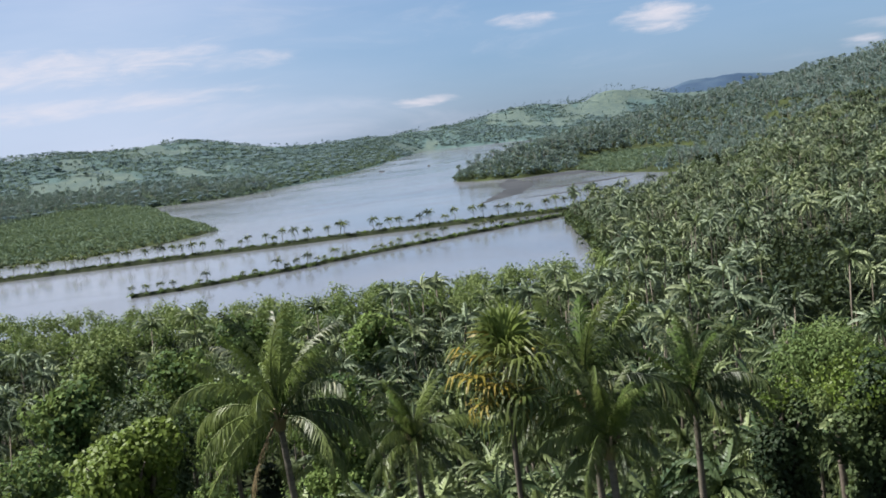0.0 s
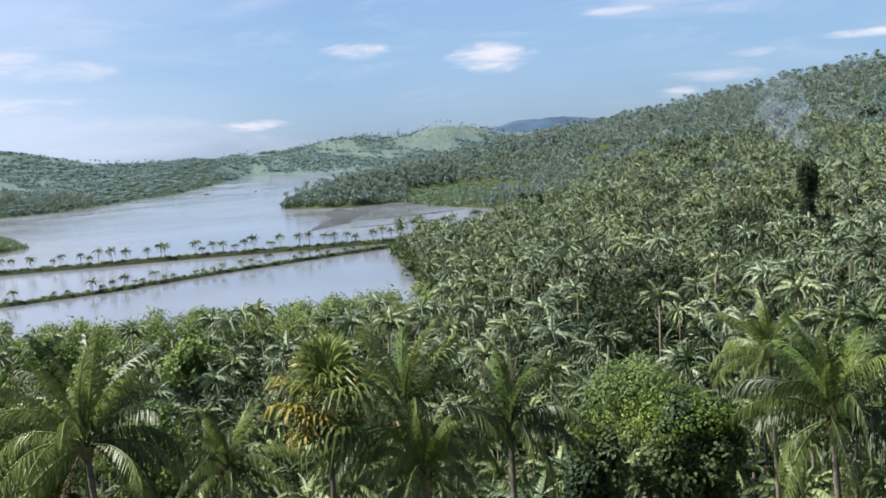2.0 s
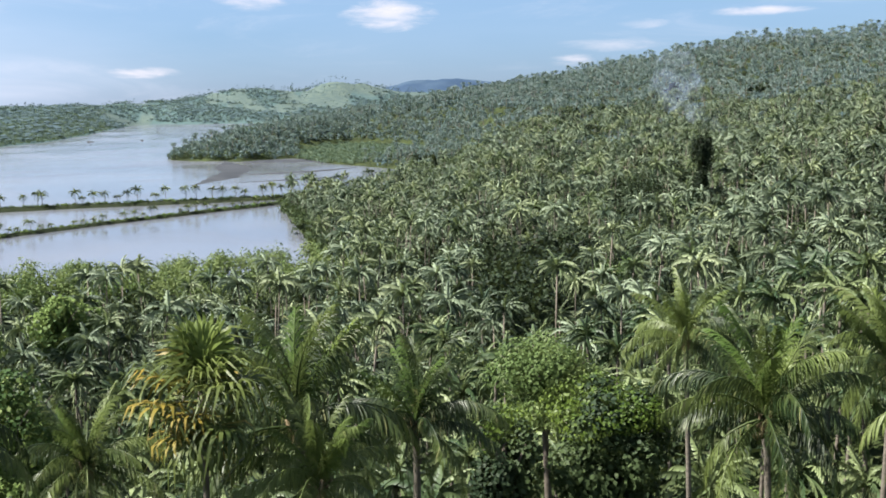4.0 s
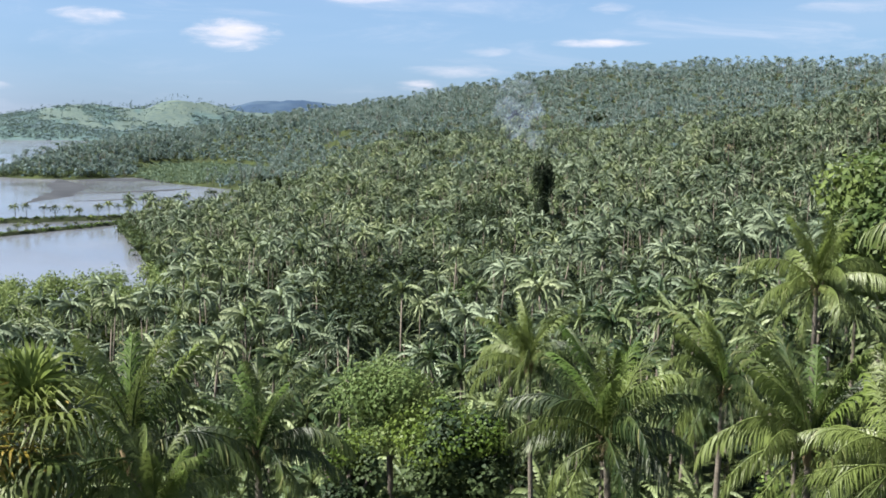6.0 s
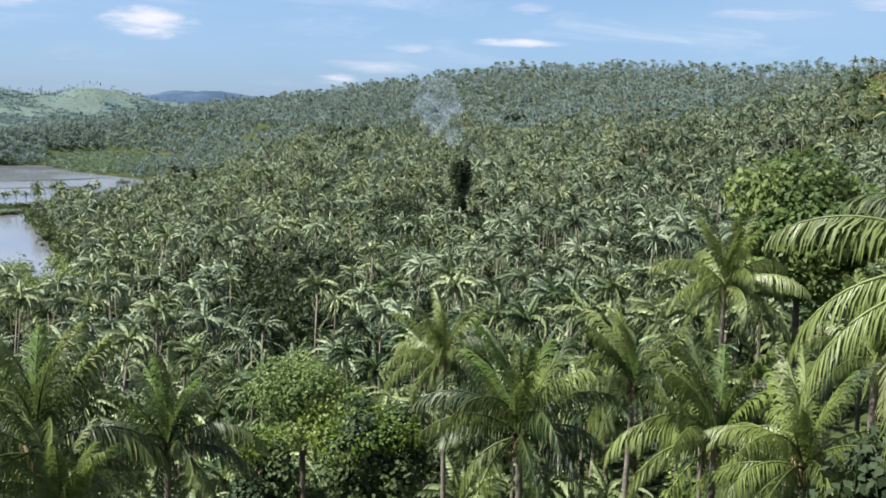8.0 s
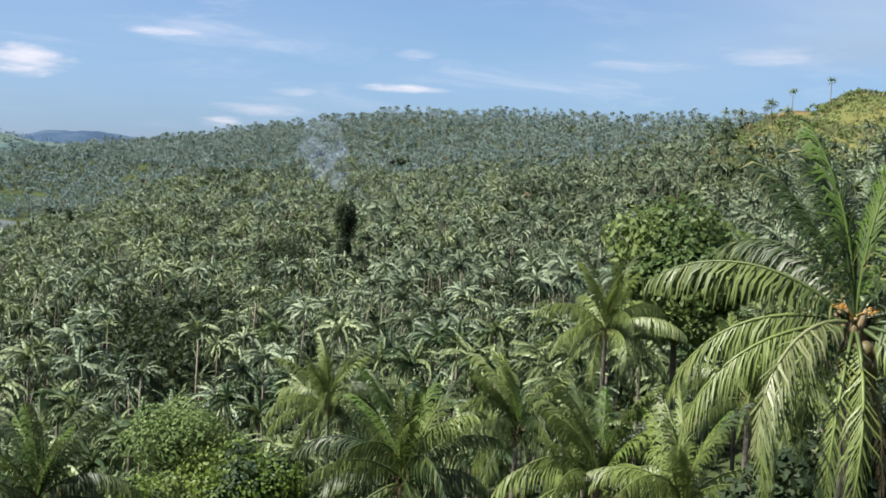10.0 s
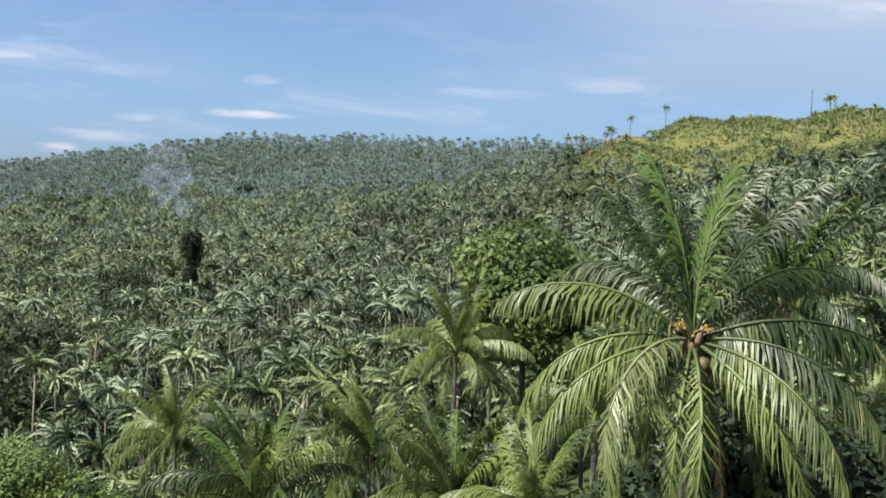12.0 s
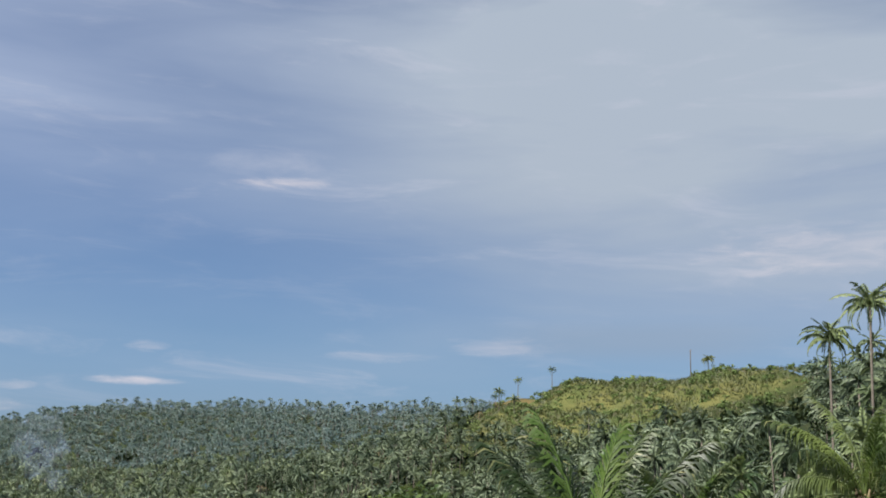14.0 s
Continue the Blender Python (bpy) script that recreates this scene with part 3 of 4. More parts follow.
        part_mesh("coconut", NUT_MESH, palm, "", Matrix.Translation(top + Vector((0.32 * math.cos(a), 0.32 * math.sin(a), -0.35 - 0.12 * (i % 4)))))
    return palm


FOREGROUND = (
    # bearing, elevation, distance, size, young leaves, label
    (47.3, -7.0, 22.0, 0.98, 3, "tall coconut palm with arching fronds, nuts and an orange flower stalk"),
    (-0.7, -17.4, 31.0, 0.92, 3, "dark coconut palm with curved drooping fronds on the slope"),
    (5.3, -17.6, 34.0, 0.72, 2, "small coconut palm beside a larger one on the slope"),
    (25.0, -17.0, 39.0, 1.05, 3, "wide coconut palm with pale arching fronds and upright spear"),
    (34.3, -16.6, 35.0, 0.9, 3, "bright green coconut palm with upright young fronds"),
    (-20.0, -16.0, 34.0, 0.98, 1, "dark coconut palm with hanging fronds above the shrubs"),
    (34.8, -8.4, 58.0, 1.0, 2, "tall coconut palm on a bare leaning grey trunk"),
    (51.5, -5.0, 34.0, 0.8, 3, "light green young coconut palm behind the tall one"),
    (60.0, -1.2, 44.0, 0.95, 2, "coconut palm on the steep slope beneath the spur"),
    (61.3, 8.3, 118.0, 1.0, 1, "tall slender coconut palm standing above the hillside"),
    (59.4, 6.6, 120.0, 1.0, 1, "tall slender coconut palm standing above the hillside"),
    (39.5, -17.0, 33.0, 0.85, 2, "coconut palm half hidden below its neighbours"),
    (-12.5, -18.5, 37.0, 0.7, 3, "low coconut palm with bright green crown among shrubs"),
    (0.5, -21.0, 27.0, 0.6, 4, "low coconut palm with bright green crown among shrubs"),
    (30.0, -14.0, 48.0, 0.9, 2, "coconut palm with dense crown in the grove"),
    (20.5, -13.0, 56.0, 0.85, 2, "coconut palm with dense crown in the grove"),
    (42.5, -11.5, 44.0, 0.9, 2, "coconut palm with dense crown in the grove"),
    (55.0, -13.0, 36.0, 0.9, 2, "coconut palm with dense crown in the grove"),
)
# the tall palm by the lookout, leaf by leaf: heading (0 to the east of the sight line, 90 away), age step, size
TALL_PALM = ((55, 0, 0.9), (140, 0, 0.95), (20, 0, 0.95), (165, 0, 0.95), (100, 1, 0.88), (172, 1, 0.95), (8, 1, 0.98), (35, 2, 0.95), (152, 2, 0.92), (183, 3, 0.97), (190, 5, 0.93), (205, 6, 0.97), (222, 7, 1.0), (240, 8, 1.0), (265, 8, 0.9),
             (2, 4, 1.05), (-20, 5, 1.0), (-35, 6, 1.05), (-52, 7, 1.05), (-74, 8, 0.95), (112, 7, 1.0), (70, 7, 1.0), (140, 8, 1.0), (40, 8, 1.0), (90, 8, 1.0))


def tall_palm(az, el, r, label):
    heart = sight(az, el, r)
    base = ground_at(heart.x, heart.y) - 0.3
    h = heart.z - base
    palm = tagged(new("coconut_palm"), label, "palm tree", "coconut palms")
    palm.matrix_basis = pose(heart.x, heart.y, base, 0, 0, -az)
    # dark bark instead of the grey one paints the crown's shade on the trunk
    part_mesh("trunk", trunk_mesh(h, 0.0, BARK_DARK), palm, "slender ringed trunk, the crown's shade put into dark bark")
    part_mesh("crown_shaft", HEART_MESH, palm, "brown fibrous leaf bases", Matrix.Translation((0, 0, h)))
    for heading, step, size in TALL_PALM:
        me = FROND_PALE if (heading, step) in ((240, 8),) else FROND_KINDS[step]
        part_mesh("frond", me, palm, "pale yellowing leaf" if me is FROND_PALE else "", Matrix.Translation((0, 0, h)) @ pose(0, 0, 0, RNG.normal(0, 8), 0, heading) @ Matrix.Scale(size, 4))
    for heading, size in ((140, 1.02), (60, 0.95)):
        part_mesh("frond", FROND_YOUNG[0], palm, "bright young upright leaf", Matrix.Translation((0, 0, h)) @ pose(0, 0, 0, 0, 0, heading) @ Matrix.Scale(size, 4))
    part_mesh("frond", FROND_DRY, palm, "dry hanging brown leaf", Matrix.Translation((0, 0, h - 0.1)) @ pose(0, 0, 0, 0, 0, 60))
    for heading, lift in ((150, 0.0), (175, 0.05), (330, 0.0)):
        part_mesh("flower_stalk", FLOWER_MESH, palm, "orange branching flower stalk", Matrix.Translation((0, 0, h + lift)) @ pose(0, 0, 0, 0, 0, heading))
    for i in range(14):
        a = 4.4 + 0.33 * (i % 6)
        part_mesh("coconut", NUT_MESH, palm, "", Matrix.Translation((0.36 * math.cos(a), 0.36 * math.sin(a), h - 0.45 - 0.25 * (i // 6) - 0.05 * (i % 3))) @ Matrix.Scale(1.15, 4))


# crowns of one mesh for the palms further off
def ribbon(rng, length, steps, rise, droop, leaf, hang):
    """A far palm leaf: groups of leaflets folded down on both sides of a bent rib, with notches between them, as arrays."""
    s = np.linspace(0, 1, steps + 1)
    ang = np.radians(rise - droop * s)
    px = np.concatenate([[0], np.cumsum(np.cos(ang[1:]))]) * length / steps
    pz = np.concatenate([[0], np.cumsum(np.sin(ang[1:]))]) * length / steps
    seg = length / steps
    verts, tris = [(px[i], 0, pz[i]) for i in range(steps + 1)], []
    for side in (-1, 1):
        for i in range(steps):
            u = (i + 0.6) / steps
            l = leaf * (0.5 + 0.5 * min(1, u * 3)) * (1 - 0.6 * max(0, u - 0.55) / 0.45) * rng.uniform(0.8, 1.15)
            low = math.radians(min(84, max(8, hang + rng.normal(0, 10))))
            ca, sa = math.cos(ang[i + 1]), math.sin(ang[i + 1])
            for along, reach in ((0.25, 0.9), (0.95, 1.0)):
                fwd = seg * along + l * (0.30 + 0.35 * u)
                verts.append((px[i] + fwd * ca, side * l * reach * math.cos(low), pz[i] + fwd * sa - l * reach * math.sin(low)))
            n = len(verts)
            tris += [(i, n - 2, n - 1), (i, n - 1, i + 1)]
    return np.array(verts), np.array(tris)


def ribbon_crown(rng, fronds, length, steps, leaf):
    """A domed crown: a few upright leaves, most arching out and down, the oldest hanging."""
    pieces = []
    for i in range(fronds):
        age = (i + 0.5) / fronds
        f = ribbon(rng, length * (0.72 + 0.28 * min(1, age * 3)) * rng.uniform(0.85, 1.1), steps, 88 - 80 * age ** 1.1 + rng.normal(0, 8), 74 + 46 * rng.random() + 46 * age - 30 * (age < 0.12), leaf, 22 + 56 * min(1, age * 1.5))
        pieces.append(turned(f, pose(0, 0, 0, rng.normal(0, 12), 0, i * 137.5 + rng.normal(0, 12))))
    return joined(pieces)


def far_palm(rng, fronds, steps, h, leaf, thick=0.13):
    c = turned(ribbon_crown(rng, fronds, 3.7, steps, leaf), Matrix.Translation((0, 0, h)))
    t = tube([(0, 0, 0), (0.1, 0, h * 0.5), (0, 0, h)], [thick * 1.3, thick, thick * 0.85], 3)
    return joined([c, t])


CROWN_NEAR = [mesh_of("crown", *ribbon_crown(RNG, 30, 4.2, 14, 0.5), PALM_NEAR) for _ in range(5)]
CROWN_LOW = [mesh_of("crown", *ribbon_crown(RNG, 26, 3.8, 22, 0.6), PALM_NEAR) for _ in range(4)]
CROWN_MID = [mesh_of("crown", *ribbon_crown(RNG, 28, 4.1, 8, 0.48), PALM_NEAR) for _ in range(5)]
CROWN_DIKE = [mesh_of("crown", *ribbon_crown(RNG, 17, 3.4, 5, 0.5), PALM) for _ in range(4)]
CROWN_YELLOW = mesh_of("crown", *ribbon_crown(RNG, 20, 3.8, 7, 0.7), PALE)
GROVE_NEAR = [far_palm(RNG, 28, 6, h, 0.46) for h in (5, 7.5, 10, 12.5)]
GROVE_A = [far_palm(RNG, 22, 4, h, 0.52, 0.10) for h in (5, 7.5, 10, 12.5)]
GROVE_B = [far_palm(RNG, 18, 3, h, 0.54, 0.10) for h in (5, 7.5, 11.0)]
GROVE_C = [far_palm(RNG, 11, 2, h, 0.7, 0.13) for h in (6, 8.5, 12)]


tall_palm(47.3, -7.0, 22.0, FOREGROUND[0][5])
for k, (az, el, r, size, young, label) in enumerate(FOREGROUND):
    if r > 100:
        heart = sight(az, el, r)
        base = ground_at(heart.x, heart.y) - 0.3
        palm = tagged(new("coconut_palm"), label, "palm tree", "coconut palms")
        palm.matrix_basis = pose(heart.x, heart.y, base, 0, 0, 37 * k)
        part_mesh("trunk", trunk_mesh(heart.z - base, 0.5), palm, "slender ringed grey trunk")
        part_mesh("crown", CROWN_NEAR[k % 5], palm, "", Matrix.Translation((0.5, 0, heart.z - base)))
    elif k:
        coconut_palm(sight(az, el, r), label, fronds=26, size=size, turn=37 * k, young=young + 2, dry=int(k % 4 == 1), nuts=9 if k == 3 else 0, lean=(0.5, -0.3, 0.2, 0.6, -0.4)[k % 5])


# ---- broad-leaved growth ----
def leaf_cloud(rng, n, radii, leaf, lumps=9, flat=0.75):
    """Leaves gathered in lumps round the outside of a crown, as arrays. Each leaf is a folded pointed blade."""
    radii = np.array(radii)
    c = rng.normal(0, 1, (lumps, 3))
    c = c / np.linalg.norm(c, axis=1)[:, None] * rng.uniform(0.35, 0.75, (lumps, 1))
    c[:, 2] = np.abs(c[:, 2]) * 1.1 - 0.25
    size = rng.uniform(0.28, 0.48, lumps)
    k = rng.integers(0, lumps, n)
    d = rng.normal(0, 1, (n, 3))
    d /= np.linalg.norm(d, axis=1)[:, None]
    p = (c[k] + d * (size[k] * rng.uniform(0.75, 1.05, n))[:, None]) * radii
    face = d + rng.normal(0, 0.32, (n, 3)) + np.array([0, 0, 0.25])
    face /= np.linalg.norm(face, axis=1)[:, None]
    out = np.cross(face, rng.normal(0, 1, (n, 3)))
    out[:, 2] = -np.abs(out[:, 2]) * flat
    out /= np.linalg.norm(out, axis=1)[:, None] + 1e-9
    side = np.cross(face, out)
    side /= np.linalg.norm(side, axis=1)[:, None] + 1e-9
    l = leaf * rng.uniform(0.7, 1.3, n)[:, None]
    p = p - out * l * 0.5
    mid = p + out * l * 0.5
    verts = np.stack([p, mid + side * l * 0.34, p + out * l - np.array([0, 0, 0.15]) * l, mid - side * l * 0.34], 1).reshape(-1, 3)
    b = np.arange(n)[:, None] * 4
    tris = np.concatenate([b + np.array([[0, 1, 2]]), b + np.array([[0, 2, 3]])])
    return verts, tris


def broad_tree(place, h, radii, leaves, leaf, material, label, name="tree", lumps=14, low=0.0, kind_word="tree", group="", creeper=0):
    """A tree: tapered trunk, limbs and a crown of leaves in lumps. place is its foot."""
    rng = np.random.default_rng(int(abs(place.x * 31 + place.y * 17)) + 5)
    tree = tagged(new(name), label, kind_word, group)
    tree.matrix_basis = pose(place.x, place.y, place.z - 0.3)
    mid = h - radii[2]
    part_mesh("trunk", mesh_of("trunk", *tube([(0, 0, 0), (0.15, 0.1, mid * 0.4), (-0.1, 0.2, mid * 0.8), (0, 0, mid + radii[2] * 0.3)], [0.32, 0.25, 0.18, 0.08], 8), BARK_DARK, True), tree)
    for i in range(5):
        a = i * 1.26 + 0.4
        part_mesh("limb", mesh_of("limb", *tube([(0, 0, mid * 0.75), (radii[0] * 0.3 * math.cos(a), radii[1] * 0.3 * math.sin(a), mid), (radii[0] * 0.7 * math.cos(a), radii[1] * 0.7 * math.sin(a), mid + radii[2] * 0.35)], [0.14, 0.09, 0.03], 6), BARK_DARK, True), tree)
    v, t = leaf_cloud(rng, leaves, radii, leaf, lumps)
    v = v + np.array([0, 0, mid])
    if low:
        v2, t2 = leaf_cloud(rng, leaves, (radii[0] * 0.85, radii[1] * 0.85, low), leaf, lumps)
        v, t = joined([(v, t), (v2 + np.array([0, 0, mid - radii[2] * 0.5 - low * 0.4]), t2)])
    part_mesh("crown", mesh_of("crown", v, t, material), tree)
    if creeper:
        v, t = leaf_cloud(rng, creeper, (radii[0] * 1.08, radii[1] * 1.08, radii[2] * 0.45), leaf * 0.62, lumps + 8)
        part_mesh("creeper", mesh_of("creeper", v + np.array([0, 0, h - radii[2] * 0.5]), t, CREEPER), tree, "creeper leaves, the light on the treetop put into their bright yellow-green")
    return tree


def tree_at(az, top_el, r, width, tall, leaves, leaf, material, label, **more):
    """A tree whose top shows at the given elevation angle."""
    p = sight(az, top_el, r)
    g = ground_at(p.x, p.y)
    h = max(2.0, p.z - g)
    p.z = g
    return broad_tree(p, h, (width / 2, width / 2, min(tall / 2, h * 0.48)), leaves, leaf, material, label, **more)


# dark crown below, bright creeper above: top light and under-shade put into the leaves
tree_at(16.2, -13.9, 40, 5.2, 7.0, 9000, 0.24, LEAF_DARK, "dense creeper-clad tree, its lit top and shaded body painted in two leaf colours", low=4.0, creeper=4600)
tree_at(10.3, -14.8, 38, 2.8, 7.0, 5000, 0.22, LEAF_DARK, "narrow tree wrapped in dark glossy creeper", low=3.5, creeper=700)
tree_at(38.6, -0.4, 68, 11.5, 9.5, 11000, 0.42, GLOSSY, "spreading broad-leaved tree with glossy leaves on the slope", low=2.5, lumps=30)
# near-black shrubs added where the tall palm's crown casts its shade
for az, el, r, w in ((49.5, -7.6, 27, 6.0), (45.8, -9.8, 27, 5.0), (54.0, -6.8, 28, 6.0), (58.5, -7.0, 30, 6.5)):
    tree_at(az, el, r, w, 7.0, 3600, 0.3, LEAF_DEEP, "dark shrub tree added behind the tall palm in place of its shade", low=3.5, group="dark shrubs of the slope")
tree_at(-30.0, -13.2, 34, 5.0, 5.0, 8000, 0.22, CREEPER, "lime green leafy tree below the lookout", low=3.0)
tree_at(-37.0, -15.5, 28, 5.0, 5.0, 8000, 0.20, CREEPER, "lime green leafy tree below the lookout", low=3.0)
tree_at(12.6, -12.0, 64, 8.0, 6.0, 7500, 0.24, LEAF_LIGHT, "feathery light green clump among the palms", low=2.0, lumps=26)
tree_at(20.73, -1.3, 250, 5.0, 15.0, 5600, 0.42, LEAF_DEEP, "tall narrow dark tree standing above the grove", low=8.0, lumps=22)


for az, el, r, w, m in ((-34, -12.5, 62, 8, LEAF), (-27, -11.5, 74, 9, LEAF_DARK), (-22, -11.0, 88, 9, LEAF), (-30, -9.8, 100, 10, LEAF), (-16, -12.2, 72, 8, LEAF), (-35, -9.0, 125, 10, LEAF_DARK),
                        (-24, -9.2, 120, 10, LEAF), (-18, -9.5, 112, 9, LEAF_LIGHT), (-13, -8.9, 140, 10, LEAF), (-28, -8.4, 150, 11, LEAF_LIGHT), (-20, -8.2, 165, 10, LEAF),
                        (-38, -13.5, 50, 8, LEAF_DARK)):
    tree_at(az, el, r, w, 9.0, 4600 if r < 100 else 1900, 0.34 if r < 100 else 0.6, m, "rounded leafy tree standing in the valley below", low=3.0, group="leafy trees of the valley")
for az, el, r, w in ((9.2, -9.2, 180, 8), (10.4, -8.7, 186, 9), (12.0, -9.0, 178, 9), (14.3, -8.6, 186, 9), (13.2, -8.2, 198, 9), (11.2, -8.3, 196, 9), (10.2, -9.9, 160, 8), (12.9, -9.8, 162, 8)):
    tree_at(az, el, r, w, 9.0, 1500, 0.7, LEAF_DEEP, "dense dark green tree in a hollow of the grove", low=3.0, group="dark trees of the hollow")


# ---- the fan palm ----
def fan_leaf(rng, petiole, radius, blades, drop):
    """A fan-shaped palm leaf on a long stalk along +x, as arrays."""
    v, t = tube([(0, 0, 0), (petiole * 0.5, 0, 0.06), (petiole, 0, 0)], [0.03, 0.022, 0.015], 5)
    pieces = [(v, t)]
    for i in range(blades):
        a = radians(-135 + 270 * i / (blades - 1))
        r = radius * (0.75 + 0.25 * math.cos(a * 0.55)) * rng.uniform(0.92, 1.05)
        d = np.array([math.cos(a), math.sin(a), 0.18 + rng.normal(0, 0.1)])
        n = np.array([-math.sin(a), math.cos(a), 0])
        b = np.array([petiole, 0, 0.0])
        w1, w2 = radius * 0.052, radius * 0.036
        m1 = b + d * r * 0.55
        m2 = b + d * r * 0.8 - np.array([0, 0, drop * r * 0.10])
        tip = b + d * r * 0.95 - np.array([0, 0, drop * r * rng.uniform(0.2, 0.7)])
        pieces.append((np.array([b - n * 0.01, b + n * 0.01, m1 - n * w1, m1 + n * w1, m2 - n * w2, m2 + n * w2, tip]), np.array([(0, 1, 3), (0, 3, 2), (2, 3, 5), (2, 5, 4), (4, 5, 6)])))
    return joined(pieces)


def fan_palm(heart):
    base = ground_at(heart.x, heart.y) - 0.3
    palm = tagged(new("fan_palm"), "fan palm with yellowing lower leaves on a thin trunk", "palm tree")
    palm.matrix_basis = pose(heart.x, heart.y, base)
    h = heart.z - base
    part_mesh("trunk", trunk_mesh(h, 0.0, BARK_DARK, 0.12), palm)
    kinds = [mesh_of("fan_leaf", *fan_leaf(RNG, 1.0, 1.0, 18, d), m) for d, m in ((0.7, PALM_LIGHT), (1.4, FAN), (2.2, FAN), (1.1, GOLD))]
    for i in range(44):
        age = (i + 0.5) / 44
        pitch = 86 - 128 * age + RNG.normal(0, 16) * (age > 0.15)
        golden = i % 5 == 3 and age > 0.5
        me = kinds[3 if golden else 0 if age < 0.2 else 1 if age < 0.6 else 2]
        m = Matrix.Translation((0, 0, h - 1.2 * max(0, age - 0.4))) @ pose(0, 0, 0, 0, 0, 200 + RNG.normal(0, 30) if golden else i * 137.5) @ pose(0, 0, 0, RNG.normal(0, 22), -pitch, RNG.normal(0, 16)) @ Matrix.Scale(RNG.uniform(0.7, 1.2), 4)
        part_mesh("fan_leaf", me, palm, "yellow ageing fan leaf" if golden else "", m)


fan_palm(sight(-6.3, -15.2, 28))


# ---- groves and undergrowth ----
def scatter(cell, inner, outer, az0, az1, seed, edge=2.5):
    """Loosely even spots on land in a sector round the lookout: arrays of x, y."""
    rng = np.random.default_rng(seed)
    n = int(outer / cell) + 1
    gx, gy = np.meshgrid(np.arange(-n, n + 1), np.arange(-n, n + 1))
    x = (gx + rng.uniform(-0.42, 0.42, gx.shape)).ravel() * cell
    y = (gy + rng.uniform(-0.42, 0.42, gy.shape)).ravel() * cell
    r, a = np.hypot(x, y), np.degrees(np.arctan2(x, y))
    keep = (r > inner) & (r < outer) & (a > az0) & (a < az1)
    x, y = x[keep], y[keep]
    keep = bay_distance(x, y) > edge
    return x[keep], y[keep]


def in_sight(x, y, z, slack=6.0):
    """Whether a treetop at z can be seen past the ground from the lookout."""
    seen = np.ones(x.shape, dtype=bool)
    for f in np.linspace(0.25, 0.95, 15):
        seen &= height(x * f, y * f) + 4 < EYE + (z - EYE) * f + slack
    return seen


def pasture(x, y):
    """The open grass of the knoll: 1 inside, falling to 0."""
    d = ((x - 325) / 75) ** 2 + ((y - 275) / 70) ** 2 + 0.25 * ripple(x, y, 40, 8)
    back = (np.degrees(np.arctan2(x, y)) > 43) & (np.hypot(x, y) > 335)
    return np.where(back, 1.0, np.clip(1.6 - d, 0, 1))


def swamp(x, y):
    """Low mangrove flats behind the cove, free of palms."""
    a, r = np.degrees(np.arctan2(x, y)), np.hypot(x, y)
    near = 690 + np.clip(a - 1, 0, 20) * 12 + 18 * ripple(x, y, 60, 77)
    far = 985 - 30 * np.abs(a - 2) + 14 * ripple(x, y, 50, 78)
    return ((a > -0.6) & (a < 7) & (r > near) & (r < far) & (height(x, y) < 7)) | ((x < -215) & (x > -480) & (y > 505) & (y < 1000) & (bay_distance(x, y) < 130))


def hollow(x, y):
    """Where dark broad-leaved trees stand clear of the palms."""
    a, r = np.degrees(np.arctan2(x, y)), np.hypot(x, y)
    return (a > 8.2) & (a < 15.2) & (r > 118) & (r < 206) & (np.abs(a - 11.6) < 1.0 + (r - 118) / 28)


OCCUPIED = [sight(az, el, r).xy for az, el, r, *_ in FOREGROUND] + [polar(-6.2, 28).xy, polar(16.2, 40).xy, polar(10.3, 38).xy, polar(39.3, 68).xy, polar(-30, 34).xy, polar(11.9, 62).xy]


def below_crest(x, y, z):
    """Whether a palm on ground z leaves the open crest of the knoll in view."""
    a, r = np.degrees(np.arctan2(x, y)), np.hypot(x, y)
    return ~((a > 43.5) & (a < 58.5) & (r > 100) & (z + 12 > EYE + r * math.tan(radians(2.9))))


def free(x, y, gap):
    keep = np.ones(x.shape, dtype=bool)
    for p in OCCUPIED:
        keep &= np.hypot(x - p.x, y - p.y) > gap
    return keep


def leafy(x, y):
    """Where broad leaves outnumber palms: left of the lookout, along the pond and in patches."""
    a = np.degrees(np.arctan2(x, y))
    near_pond = (y > 200) & (y < 262) & (x < 8)
    return 0.55 * ripple(x, y, 85, 21) + 0.38 * np.clip((-2 - a) / 14, 0, 1) * (np.hypot(x, y) < 260) + 0.9 * near_pond


x, y = scatter(5.2, 42, 230, -42, 68, 31)
keep = free(x, y, 5.0) & (leafy(x, y) < 0.55) & ~((np.degrees(np.arctan2(x, y)) < 0.5) & (height(x, y) + 14 > EYE - 0.137 * np.hypot(x, y)) & (np.hypot(x, y) > 140)) & (pasture(x, y) < 0.5)
x, y = x[keep], y[keep]
z = height(x, y)
order = np.argsort(np.hypot(x, y))[:290]
for n_, i in enumerate(order):
    r = math.hypot(x[i], y[i])
    palm = tagged(new("coconut_palm"), "coconut palm with a shaggy green crown in the grove", "palm tree", "coconut palms of the grove")
    h = 6.0 + 5.5 * RNG.random()
    # near the lookout the crowns keep below the view line
    if r < 75:
        h = max(3.5, min(h, EYE - z[i] - r * math.tan(radians(11.0 if math.degrees(math.atan2(x[i], y[i])) < 38 else 5.0))))
    lean = RNG.uniform(-0.7, 0.7)
    palm.matrix_basis = pose(x[i], y[i], z[i] - 0.3, 0, 0, RNG.uniform(0, 360))
    part_mesh("trunk", trunk_mesh(round(h * 2) / 2, round(lean * 2) / 2), palm)
    s = RNG.uniform(0.74, 1.02)
